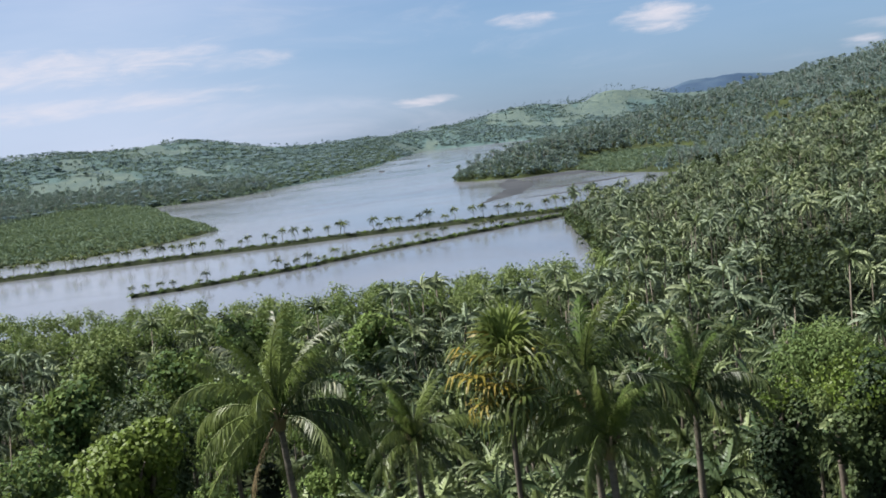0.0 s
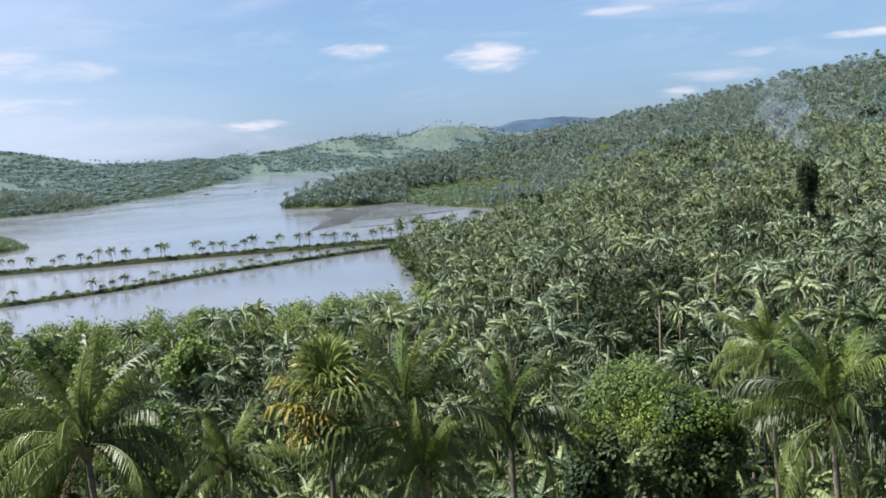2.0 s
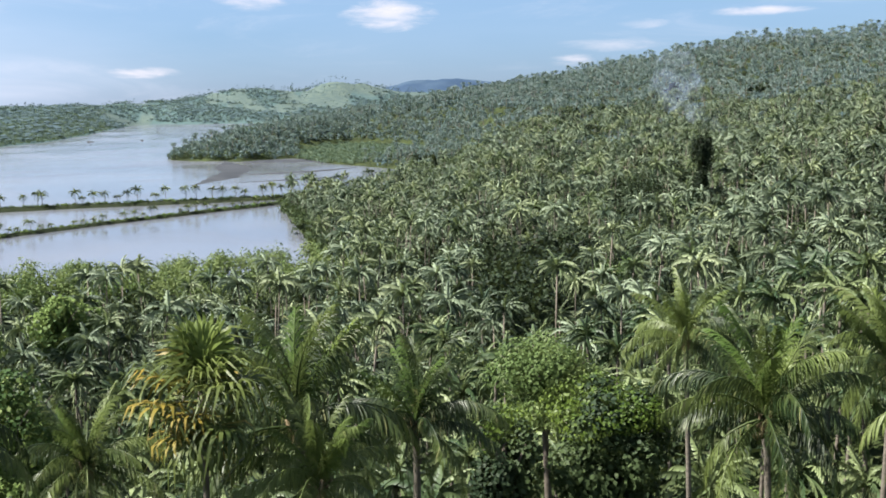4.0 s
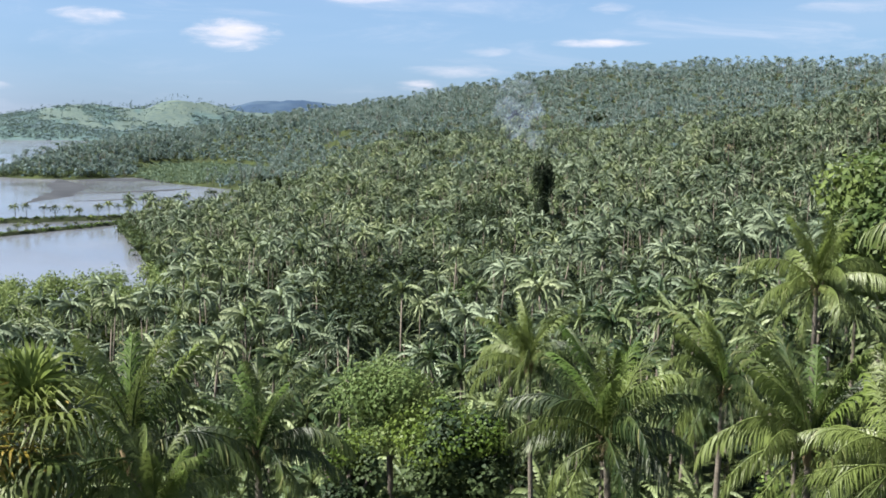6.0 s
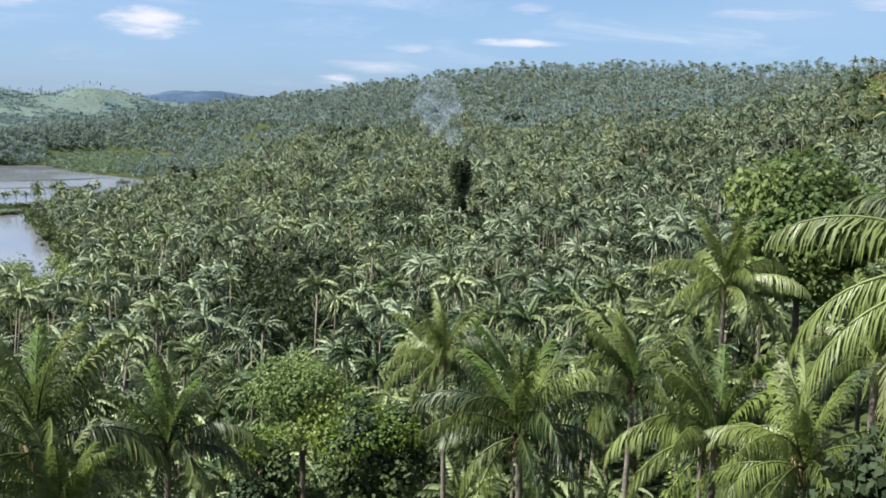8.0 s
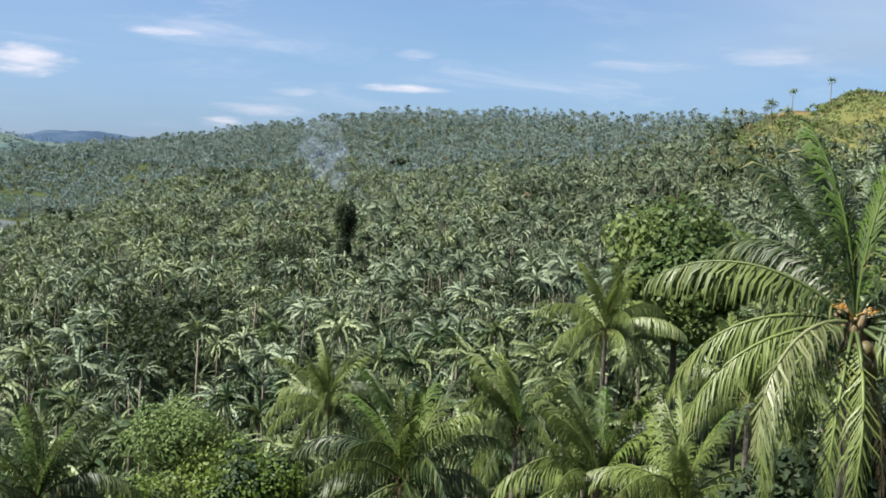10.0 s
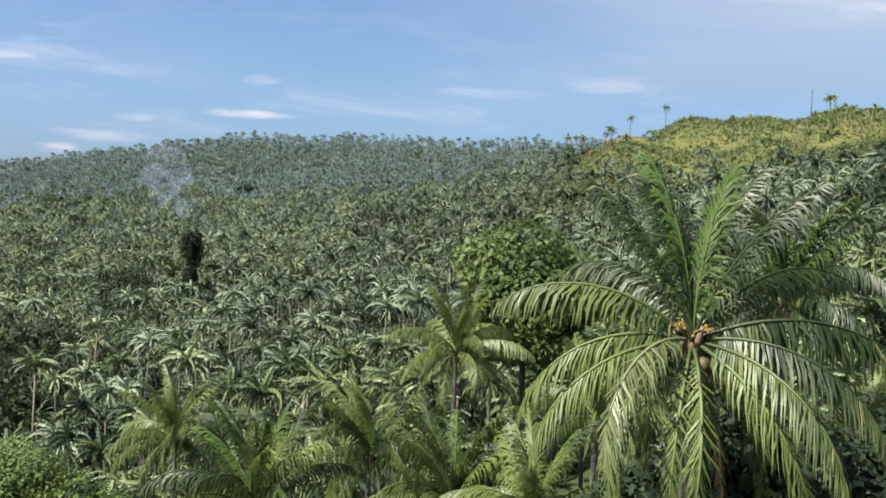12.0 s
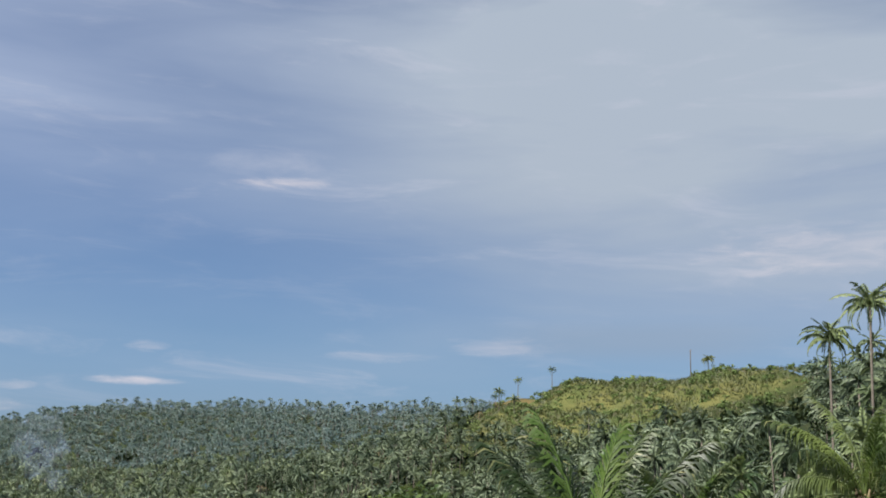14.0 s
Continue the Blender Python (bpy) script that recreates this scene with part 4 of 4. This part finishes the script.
    part_mesh("crown", (CROWN_NEAR if r < 82 else CROWN_MID)[n_ % 5], palm, "", Matrix.Translation((round(lean * 2) / 2, 0, round(h * 2) / 2)) @ pose(0, 0, 0, 0, 0, RNG.uniform(0, 360)) @ Matrix.Scale(s, 4))
slope = np.random.default_rng(43)
lx, ly = scatter(5.2, 24, 62, -34, 62, 45)
keep = free(lx, ly, 3.2)
for i, (px, py) in enumerate(zip(lx[keep], ly[keep])):
    r, g = math.hypot(px, py), ground_at(px, py)
    h = min(2.0 + 0.5 * slope.integers(0, 6), round((EYE - g - r * math.tan(radians(17.6))) * 2) / 2 - 2.5)
    if h < 1.0:
        continue
    palm = tagged(new("young_palm"), "low young coconut palm filling the slope between taller palms", "palm tree", "young palms of the slope")
    palm.matrix_basis = pose(px, py, g - 0.2, 0, 0, slope.uniform(0, 360))
    part_mesh("trunk", trunk_mesh(h, 0.0), palm)
    part_mesh("crown", CROWN_LOW[i % 4], palm, "", Matrix.Translation((0, 0, h)) @ Matrix.Scale(slope.uniform(0.55, 0.9), 4))
LIMIT = math.hypot(x[order[-1]], y[order[-1]])

rng = np.random.default_rng(41)
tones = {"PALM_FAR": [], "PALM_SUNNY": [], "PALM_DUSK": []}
for templates, cell, inner, outer, sizes in ((GROVE_NEAR, 5.3, LIMIT, 190, (0.76, 1.06)), (GROVE_A, 5.7, 190, 380, (0.8, 1.12)), (GROVE_B, 5.9, 380, 600, (0.8, 1.1)), (GROVE_C, 6.9, 600, 1240, (0.75, 1.1))):
    x, y = scatter(cell, inner, outer, -44, 68, int(outer))
    z = height(x, y)
    keep = ripple(x, y, 26, 63) + rng.normal(0, 0.35, x.shape) > -1.1
    x, y, z = x[keep], y[keep], z[keep]
    low_view = (np.degrees(np.arctan2(x, y)) < 0.5) & (np.hypot(x, y) < 275) & (z + 14 > EYE - 0.137 * np.hypot(x, y))
    keep = (leafy(x, y) + rng.normal(0, 0.2, x.shape) < 0.7) & ~low_view & (ripple(x, y, 70, 44) + rng.normal(0, 0.15, x.shape) < 0.85) & (pasture(x, y) < 0.3) & ~swamp(x, y) & ~hollow(x, y) & in_sight(x, y, z + 14) & below_crest(x, y, z)
    spots = np.stack([x, y, z - 0.3], 1)[keep]
    if outer > 1000:
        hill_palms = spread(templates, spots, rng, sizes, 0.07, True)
        continue
    # random tone, plus dimmer light eastwards put in as more dark palms
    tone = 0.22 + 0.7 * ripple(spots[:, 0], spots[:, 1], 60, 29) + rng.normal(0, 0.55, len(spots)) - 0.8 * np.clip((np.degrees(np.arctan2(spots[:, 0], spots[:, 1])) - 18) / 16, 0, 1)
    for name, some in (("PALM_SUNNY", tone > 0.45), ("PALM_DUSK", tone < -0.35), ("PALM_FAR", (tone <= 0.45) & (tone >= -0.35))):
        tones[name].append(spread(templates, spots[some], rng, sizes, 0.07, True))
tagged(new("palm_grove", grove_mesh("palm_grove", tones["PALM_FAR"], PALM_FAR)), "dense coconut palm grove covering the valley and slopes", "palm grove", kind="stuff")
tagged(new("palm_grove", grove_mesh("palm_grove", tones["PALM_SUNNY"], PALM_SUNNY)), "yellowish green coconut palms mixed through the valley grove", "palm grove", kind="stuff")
tagged(new("palm_grove", grove_mesh("palm_grove", tones["PALM_DUSK"], PALM_DUSK)), "bluish green coconut palms mixed through the valley grove, more eastwards as painted shade", "palm grove", kind="stuff")
tagged(new("hillside_palms", grove_mesh("hillside_palms", [hill_palms], PALM_HILL)), "palm grove along the distant ridge, its green greyed with painted haze", "palm grove", kind="stuff")

# undergrowth between the trunks
LOW_NEAR = [leaf_cloud(rng, 300, (2.4, 2.4, 4.2), 0.34, 10) for _ in range(3)]
LOW_MID = [leaf_cloud(rng, 62, (2.9, 2.9, 2.9), 0.85, 8) for _ in range(4)]
LOW_FAR = [leaf_cloud(rng, 22, (3.8, 3.8, 3.4), 1.7, 6) for _ in range(4)]


def undergrowth(name, label, material, test, lift, sets, seed, scale=(0.7, 1.3)):
    rng = np.random.default_rng(seed)
    pieces = []
    for templates, cell, inner, outer in sets:
        x, y = scatter(cell, inner, outer, -46, 70, seed + int(outer), 0.3)
        z = height(x, y)
        keep = test(x, y, rng) & in_sight(x, y, z + 10)
        if keep.sum():
            pieces.append(spread(templates, np.stack([x, y, z + lift], 1)[keep], rng, scale, 0.0))
    if pieces:
        tagged(new(name, mesh_of(name, *joined(pieces), material)), label, "undergrowth", kind="stuff")


# near-black leaves paint the shade of the gaps between the palms
undergrowth("undergrowth", "tangled shrubs between the palm trunks, the shade there put into their colour", LEAF_DEEP, lambda x, y, g: (g.random(x.shape) < 0.9) & (pasture(x, y) < 0.7) & ~swamp(x, y), 1.8,
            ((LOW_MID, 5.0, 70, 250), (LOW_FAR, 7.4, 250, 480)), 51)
undergrowth("slope_shrubs", "leafy green shrubs on the slope below the lookout", LEAF, lambda x, y, g: (g.random(x.shape) < 0.92) & (np.degrees(np.arctan2(x, y)) < 37), 1.8, ((LOW_NEAR, 3.2, 9, 70),), 52)
# the slope shrubs again, darkened leaves painting the shade east of 37 degrees
undergrowth("spur_shrubs", "shrubs on the slope under the spur, shade put into near-black leaves", LEAF_DEEP, lambda x, y, g: (g.random(x.shape) < 0.95) & (np.degrees(np.arctan2(x, y)) >= 37), 1.8, ((LOW_NEAR, 3.2, 9, 70),), 54)
undergrowth("hillside_thicket", "thicket under the palms of the ridge, haze painted into its blue-green", HEADLAND, lambda x, y, g: (pasture(x, y) < 0.7) & ~swamp(x, y) & (g.random(x.shape) < 0.85), 2.0, ((LOW_FAR, 8.6, 480, 1150),), 53)
undergrowth("headland_woods", "dense woods down to the water on the headland, bluish with painted haze", HEADLAND, lambda x, y, g: (np.degrees(np.arctan2(x, y)) < 13) & (np.degrees(np.arctan2(x, y)) > -9) & ~swamp(x, y), 3.6,
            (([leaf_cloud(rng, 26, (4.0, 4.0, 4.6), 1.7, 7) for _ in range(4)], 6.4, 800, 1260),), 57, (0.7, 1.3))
undergrowth("leafy_trees", "rounded leafy trees mixed into the palm grove", LEAF, lambda x, y, g: (leafy(x, y) > 0.62) & (y < 205 + 900 * (x > 2)) & (g.random(x.shape) < 0.8) & (pasture(x, y) < 0.2) & ~swamp(x, y) & free(x, y, 5), 5.0,
            (([leaf_cloud(rng, 800, (3.0, 3.0, 4.0), 0.36, 16) for _ in range(3)], 6.0, 48, 130), ([leaf_cloud(rng, 230, (3.2, 3.2, 4.2), 0.58, 14) for _ in range(3)], 6.5, 130, 420), ([leaf_cloud(rng, 50, (3.6, 3.6, 4.5), 2.1, 7) for _ in range(3)], 9.0, 420, 560)), 61, (0.7, 1.25))
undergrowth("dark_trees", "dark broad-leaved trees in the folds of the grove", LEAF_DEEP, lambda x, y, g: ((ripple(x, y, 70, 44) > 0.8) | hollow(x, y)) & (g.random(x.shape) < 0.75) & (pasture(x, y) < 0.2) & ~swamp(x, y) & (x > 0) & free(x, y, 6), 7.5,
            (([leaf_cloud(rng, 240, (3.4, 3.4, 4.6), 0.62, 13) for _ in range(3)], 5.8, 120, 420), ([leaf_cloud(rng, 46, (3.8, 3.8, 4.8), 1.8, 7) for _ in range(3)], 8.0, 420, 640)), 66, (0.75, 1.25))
undergrowth("bamboo_thicket", "light green bamboo thicket along the pond", LEAF_LIGHT, lambda x, y, g: (x < 12) & (y > 190) & (y < 262) & (g.random(x.shape) < 0.75), 5.6,
            (([leaf_cloud(rng, 440, (3.7, 3.7, 4.8), 0.5, 13) for _ in range(3)], 7.2, 165, 420),), 71, (0.7, 1.2))
undergrowth("mangrove", "low even mangrove thicket at the water's edge", MANGROVE, lambda x, y, g: swamp(x, y) & (g.random(x.shape) < 0.95), 1.0,
            (([leaf_cloud(rng, 34, (4.2, 4.2, 1.7), 1.35, 9) for _ in range(3)], 5.0, 330, 1050),), 81, (0.8, 1.2))


undergrowth("mangrove_belt", "pale green mangrove belt along the far shore", MANGROVE, lambda x, y, g: (x < -240) & (bay_distance(x, y) < 75) & (y > 950), 1.5,
            (([leaf_cloud(rng, 16, (5.0, 5.0, 2.0), 2.0, 6) for _ in range(3)], 7.0, 1000, 2000),), 83, (0.8, 1.2))
undergrowth("shore_thicket", "dense green thicket along the shore of the cove", LEAF_DARK, lambda x, y, g: (bay_distance(x, y) < 9) & (x > -135) & (x < 60) & ((y < 500) | (x < -25)) & (y > 262) & (y < 930), 2.0,
            (([leaf_cloud(rng, 60, (3.0, 3.0, 2.8), 0.85, 8) for _ in range(3)], 4.2, 262, 950),), 85, (0.8, 1.5))
undergrowth("knoll_shrubs", "mixed shrubs scattered over the grassy knoll", LEAF_LIGHT, lambda x, y, g: (pasture(x, y) > 0.05) & (ripple(x, y, 30, 9) + g.normal(0, 0.3, x.shape) > -0.05), 0.8,
            (([leaf_cloud(rng, 50, (2.0, 2.0, 1.6), 0.8, 6) for _ in range(3)], 4.6, 300, 470),), 87, (0.6, 1.4))


def far_wood(rng, n):
    """A small lumpy treetop with ragged leaves round it for woods far away, as arrays."""
    bm = bmesh.new()
    bmesh.ops.create_icosphere(bm, subdivisions=1, radius=1.0)
    bmesh.ops.delete(bm, geom=[v for v in bm.verts if v.co.z < -0.1], context="VERTS")
    bm.verts.index_update()
    v = np.array([tuple(q.co) for q in bm.verts])
    t = np.array([[q.index for q in f.verts] for f in bm.faces])
    bm.free()
    v = v * rng.uniform(0.72, 1.2, (len(v), 1)) * np.array([6.4, 6.4, 3.0])
    if n > 12:
        return leaf_cloud(rng, n, (6.5, 6.5, 4.0), 2.4, 7, 0.8)
    return joined([(v, t), leaf_cloud(rng, n, (6.8, 6.8, 3.4), 2.2, 6, 0.8)])


rng = np.random.default_rng(91)
x, y = scatter(9.5, 900, 3000, -48, 22, 92)
z = height(x, y)
keep = (far_pasture(x, y) + rng.normal(0, 0.12, x.shape) < 0.0) & in_sight(x, y, z + 10, 4) & ((x < -230) | (y > 1900)) & ~swamp(x, y)
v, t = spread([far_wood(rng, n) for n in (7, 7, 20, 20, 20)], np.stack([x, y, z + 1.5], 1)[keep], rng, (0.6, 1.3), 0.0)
tagged(new("far_woods", mesh_of("far_woods", v, t, HILL_LEAF)), "woods on the hills across the bay, blue haze put into their leaf colour", "woods", kind="stuff")
x, y = scatter(34.0, 1000, 2900, -48, 8, 95)
z = height(x, y)
keep = in_sight(x, y, z + 14, 4) & ((x < -230) | (y > 1900)) & (rng.random(x.shape) < 0.6)
spots = np.stack([x, y, z], 1)[keep]
x, y = scatter(20.0, 2300, 3000, -12, 8, 96)
z = height(x, y)
keep = (z > 48) & in_sight(x, y, z + 14, 4) & (rng.random(x.shape) < 0.5)
# crest palms share the woods' haze-tinted leaf
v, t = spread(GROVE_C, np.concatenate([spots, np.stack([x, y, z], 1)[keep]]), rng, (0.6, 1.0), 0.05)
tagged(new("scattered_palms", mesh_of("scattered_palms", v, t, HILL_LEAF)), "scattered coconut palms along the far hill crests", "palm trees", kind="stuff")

# long grass on the knoll
x, y = scatter(1.5, 330, 460, 38, 64, 97)
z = height(x, y)
keep = (pasture(x, y) > 0.15) & (np.hypot(x - 300, (y - 318) * 0.8) > 11)
spots = np.stack([x, y, z], 1)[keep]
tuft = []
for _ in range(3):
    a, l = rng.uniform(0, 6.28, 9), rng.uniform(0.5, 1.2, 9)
    b = rng.normal(0, 0.35, (9, 2))
    vs = []
    for k in range(9):
        n = np.array([-math.sin(a[k]), math.cos(a[k])]) * 0.12
        vs += [(b[k, 0] - n[0], b[k, 1] - n[1], 0), (b[k, 0] + n[0], b[k, 1] + n[1], 0), (b[k, 0] + 0.4 * math.cos(a[k]), b[k, 1] + 0.4 * math.sin(a[k]), l[k])]
    tuft.append((np.array(vs), np.arange(27).reshape(9, 3)))
tagged(new("grass", mesh_of("grass", *spread(tuft, spots, rng, (0.7, 1.5), 0.0), GRASS)), "long yellow-green grass on the open knoll", "grass", kind="stuff")


# ---- dikes of the fish ponds ----
def dike(points, wide, tall, label):
    """An earth bank with sloping uneven sides."""
    rng = np.random.default_rng(len(points))
    path = []
    for (ax, ay), (bx, by) in zip(points, points[1:]):
        n = max(2, int(math.hypot(bx - ax, by - ay) / 4))
        path += [(ax + (bx - ax) * k / n, ay + (by - ay) * k / n) for k in range(n)]
    path.append(points[-1])
    vs, ts = [], []
    for i, (px, py) in enumerate(path):
        qx, qy = path[min(i + 1, len(path) - 1)]
        ox, oy = path[max(i - 1, 0)]
        d = math.hypot(qx - ox, qy - oy)
        nx, ny = -(qy - oy) / d, (qx - ox) / d
        j = rng.normal(0, 0.25)
        for off, zz in ((-wide * 0.9, -0.6), (-wide * 0.45 + j, tall * rng.uniform(0.8, 1.1)), (wide * 0.45 + j, tall * rng.uniform(0.8, 1.1)), (wide * 0.9, -0.6)):
            vs.append((px + nx * off, py + ny * off, zz))
    for i in range(len(path) - 1):
        for k in range(3):
            a = i * 4 + k
            ts += [(a, a + 1, a + 5), (a, a + 5, a + 4)]
    tagged(new("dike", mesh_of("dike", vs, ts, EARTH)), label, "dike", "dikes of the ponds", "structure")
    return path


outer = dike(((-430, 424), (-302, 434), (-185, 455), (-96, 473), (-46, 478), (8, 486), (48, 500)), 5.0, 1.5, "long earth dike overgrown with grass and young palms")
inner = dike(((-158, 336), (-141, 344), (-111, 366), (-76, 403), (-45, 431), (-16, 457), (6, 480)), 3.2, 1.0, "narrow earth dike with small palms between two ponds")
rng = np.random.default_rng(13)
spots, low = [], []
DIKE_TRUNK = {h: mesh_of("trunk", *trunk_arrays(h, 0.3, 0.14, 6, 8), BARK) for h in (1.5, 2.5, 3.5, 5.0, 6.0)}
for path, chance, sizes in ((outer, 0.72, (3.5, 5.0, 6.0)), (inner, 0.75, (1.5, 2.5, 3.5))):
    for i, (px, py) in enumerate(path):
        if px < -290:
            continue
        if rng.random() < chance:
            h = sizes[rng.integers(0, len(sizes))]
            palm = tagged(new("young_palm"), "small coconut palm growing on a pond dike", "palm tree", "palms along the dikes")
            palm.matrix_basis = pose(px + rng.normal(0, 0.5), py + rng.normal(0, 0.5), 0.8, 0, 0, rng.uniform(0, 360))
            part_mesh("trunk", DIKE_TRUNK[h], palm)
            part_mesh("crown", CROWN_DIKE[i % 4], palm, "", Matrix.Translation((0.3, 0, h)) @ Matrix.Scale(rng.uniform(0.85, 1.1) * (0.45 + 0.11 * h), 4))
for path in (outer, inner):
    for px, py in path:
        for _ in range(5):
            low.append((px + rng.normal(0, 1.4), py + rng.normal(0, 1.4), 1.0 + 0.7 * (path is outer)))
tagged(new("dike_shrubs", mesh_of("dike_shrubs", *spread([leaf_cloud(rng, 26, (1.4, 1.4, 0.8), 0.5, 4) for _ in range(3)], np.array(low), rng, (0.6, 1.5), 0.0), LEAF)), "low shrubs and grass along the pond dikes", "shrubs", kind="stuff")


# ---- mud flats in the cove ----
def mud_flat(points, wide, label):
    vs, ts = [], []
    rng = np.random.default_rng(int(abs(points[0][0])))
    n = 30
    at = [Vector((np.interp(i / (n - 1), np.linspace(0, 1, len(points)), [p[0] for p in points]), np.interp(i / (n - 1), np.linspace(0, 1, len(points)), [p[1] for p in points]))) for i in range(n)]
    for i, p in enumerate(at):
        d = (at[min(i + 1, n - 1)] - at[max(i - 1, 0)]).normalized()
        side = Vector((-d.y, d.x))
        w = wide * math.sin(math.pi * min(0.97, max(0.03, i / (n - 1)))) * rng.uniform(0.65, 1.25)
        for off, z in ((-1, -0.05), (-0.5, 0.14), (0.5, 0.14), (1, -0.05)):
            vs.append((*(p + side * w * off), z))
    for i in range(n - 1):
        for k in range(3):
            a = i * 4 + k
            ts += [(a, a + 4, a + 5), (a, a + 5, a + 1)]
    tagged(new("mud_flat", mesh_of("mud_flat", vs, ts, MUD, True)), label, "mud flat", "mud flats", "structure")


mud_flat(((-62, 578), (-50, 630), (-46, 690), (-56, 760), (-60, 800)), 13, "dark wet mud flat in the cove")
# this band paints the headland's dark reflection in with the mud
mud_flat(((-70, 815), (-30, 790), (5, 785), (22, 740)), 28, "dark wet mud flat in the cove")
mud_flat(((-50, 650), (-22, 655), (8, 668), (30, 690)), 9, "dark wet mud flat in the cove")
mud_flat(((-38, 590), (-8, 600), (22, 612)), 6, "dark wet mud flat in the cove")


# ---- boats on the bay ----
def boat(x, y, turn):
    ob = tagged(new("boat"), "small dark wooden boat on the bay", "boat", "boats on the bay")
    ob.matrix_basis = pose(x, y, 0, 0, 0, turn)
    vs, ts = [], []
    for i in range(9):
        s = i / 8 * 2 - 1
        w, rise = 0.75 * (1 - abs(s) ** 2.2), 0.5 * abs(s) ** 2
        vs += [(s * 3.5, -w, 0.6 + rise), (s * 3.5, -w * 0.6, -0.15 + rise * 0.6), (s * 3.5, w * 0.6, -0.15 + rise * 0.6), (s * 3.5, w, 0.6 + rise)]
    for i in range(8):
        for k in range(3):
            a = i * 4 + k
            ts += [(a, a + 4, a + 5), (a, a + 5, a + 1)]
    part_mesh("hull", mesh_of("hull", vs, ts, WOOD), ob)
    part_mesh("cabin", mesh_of("cabin", *tube([(-0.3, 0, 0.2), (-0.3, 0, 1.5)], [0.7, 0.62], 4), WOOD), ob)


boat(-252, 1290, 20)
boat(-193, 1288, 70)


# ---- the knoll's palms and pole ----
def utility_pole(az, r):
    p = polar(az, r)
    g = ground_at(p.x, p.y)
    ob = tagged(new("utility_pole"), "thin weathered wooden pole on the grassy knoll", "pole")
    ob.matrix_basis = pose(p.x, p.y, g - 0.3)
    part_mesh("post", mesh_of("post", *tube([(0, 0, 0), (0, 0, 5.5), (0.05, 0, 11.0)], [0.20, 0.17, 0.14], 8), BARK_DARK), ob)
    part_mesh("crossarm", mesh_of("crossarm", *tube([(-0.7, 0, 10.3), (0.7, 0, 10.3)], [0.06, 0.06], 4), WOOD), ob)


utility_pole(52.6, 415)
for az, r, h, s, me in ((43.6, 440, 7.3, 0.62, CROWN_MID[0]), (45.4, 437, 9.3, 0.6, CROWN_MID[1]), (53.5, 414, 6.0, 0.95, CROWN_YELLOW), (42.6, 400, 7, 0.8, CROWN_MID[3]), (43.4, 390, 6, 0.8, CROWN_MID[1])):
    p = polar(az, r)
    palm = tagged(new("coconut_palm"), "lone coconut palm on the grassy knoll", "palm tree", "palms of the knoll")
    palm.matrix_basis = pose(p.x, p.y, ground_at(p.x, p.y) - 0.3, 0, 0, az * 20)
    part_mesh("trunk", trunk_mesh(h, 0.0), palm)
    part_mesh("crown", me, palm, "", Matrix.Translation((0, 0, h)) @ Matrix.Scale(s, 4))


for az, r, h in ((36.4, 372, 13.0), (36.9, 376, 9.0), (42.4, 428, 8.0), (41.6, 420, 7.0), (30.3, 300, 16.0)):
    p = polar(az, r)
    palm = tagged(new("dead_palm"), "dead coconut palm with brown hanging leaves", "palm tree", "dead palms of the slope")
    palm.matrix_basis = pose(p.x, p.y, ground_at(p.x, p.y) - 0.3, 0, 0, az * 31)
    part_mesh("trunk", trunk_mesh(h, 0.5, BARK_DARK), palm)
    for i in range(9):
        part_mesh("frond", FROND_DRY, palm, "", Matrix.Translation((0.5, 0, h)) @ pose(0, 0, 0, RNG.normal(0, 15), RNG.uniform(-55, 25), 40 * i + 13) @ Matrix.Scale(RNG.uniform(0.6, 0.95), 4))


# ---- smoke above the grove ----
def smoke_material():
    m = bpy.data.materials.new("thin_smoke")
    m.use_nodes = True
    k = Nodes(m.node_tree)
    pos = k.node("ShaderNodeNewGeometry").outputs["Position"]
    clear, grey = k.node("ShaderNodeBsdfTransparent"), k.node("ShaderNodeBsdfDiffuse")
    grey.inputs["Color"].default_value = (0.48, 0.60, 0.80, 1)
    both = k.node("ShaderNodeMixShader")
    k.join(k.span(k.noise(pos, 0.16, 4), 0.28, 0.85, 0.0, 0.055), both.inputs[0])
    k.join(clear.outputs[0], both.inputs[1])
    k.join(grey.outputs[0], both.inputs[2])
    out = k.node("ShaderNodeOutputMaterial")
    k.join(both.outputs[0], out.inputs["Surface"])
    return m


def smoke():
    """A drifting wisp of nested uneven puffs."""
    rng = np.random.default_rng(3)
    material = smoke_material()
    foot = sight(20.3, -1.6, 480)
    plume = tagged(new("smoke"), "thin bluish smoke drifting up from the palm grove", "smoke")
    plume.matrix_basis = Matrix.Translation(foot)
    for i in range(7):
        s = i / 6
        bm = bmesh.new()
        bmesh.ops.create_icosphere(bm, subdivisions=3, radius=1.0)
        size = 2.6 + 6.0 * s
        for v in bm.verts:
            v.co *= size * (1 + 0.75 * noise.noise(v.co * 1.6 + Vector((i, 0, 0))))
            v.co.x *= 1.2
        me = bpy.data.meshes.new("puff")
        bm.to_mesh(me)
        bm.free()
        me.materials.append(material)
        for p in me.polygons:
            p.use_smooth = True
        ob = part_mesh("puff", me, plume, "", Matrix.Translation((-9 * s + rng.normal(0, 2.5), rng.normal(0, 3), 22 * s)))
        ob.visible_shadow = False


smoke()
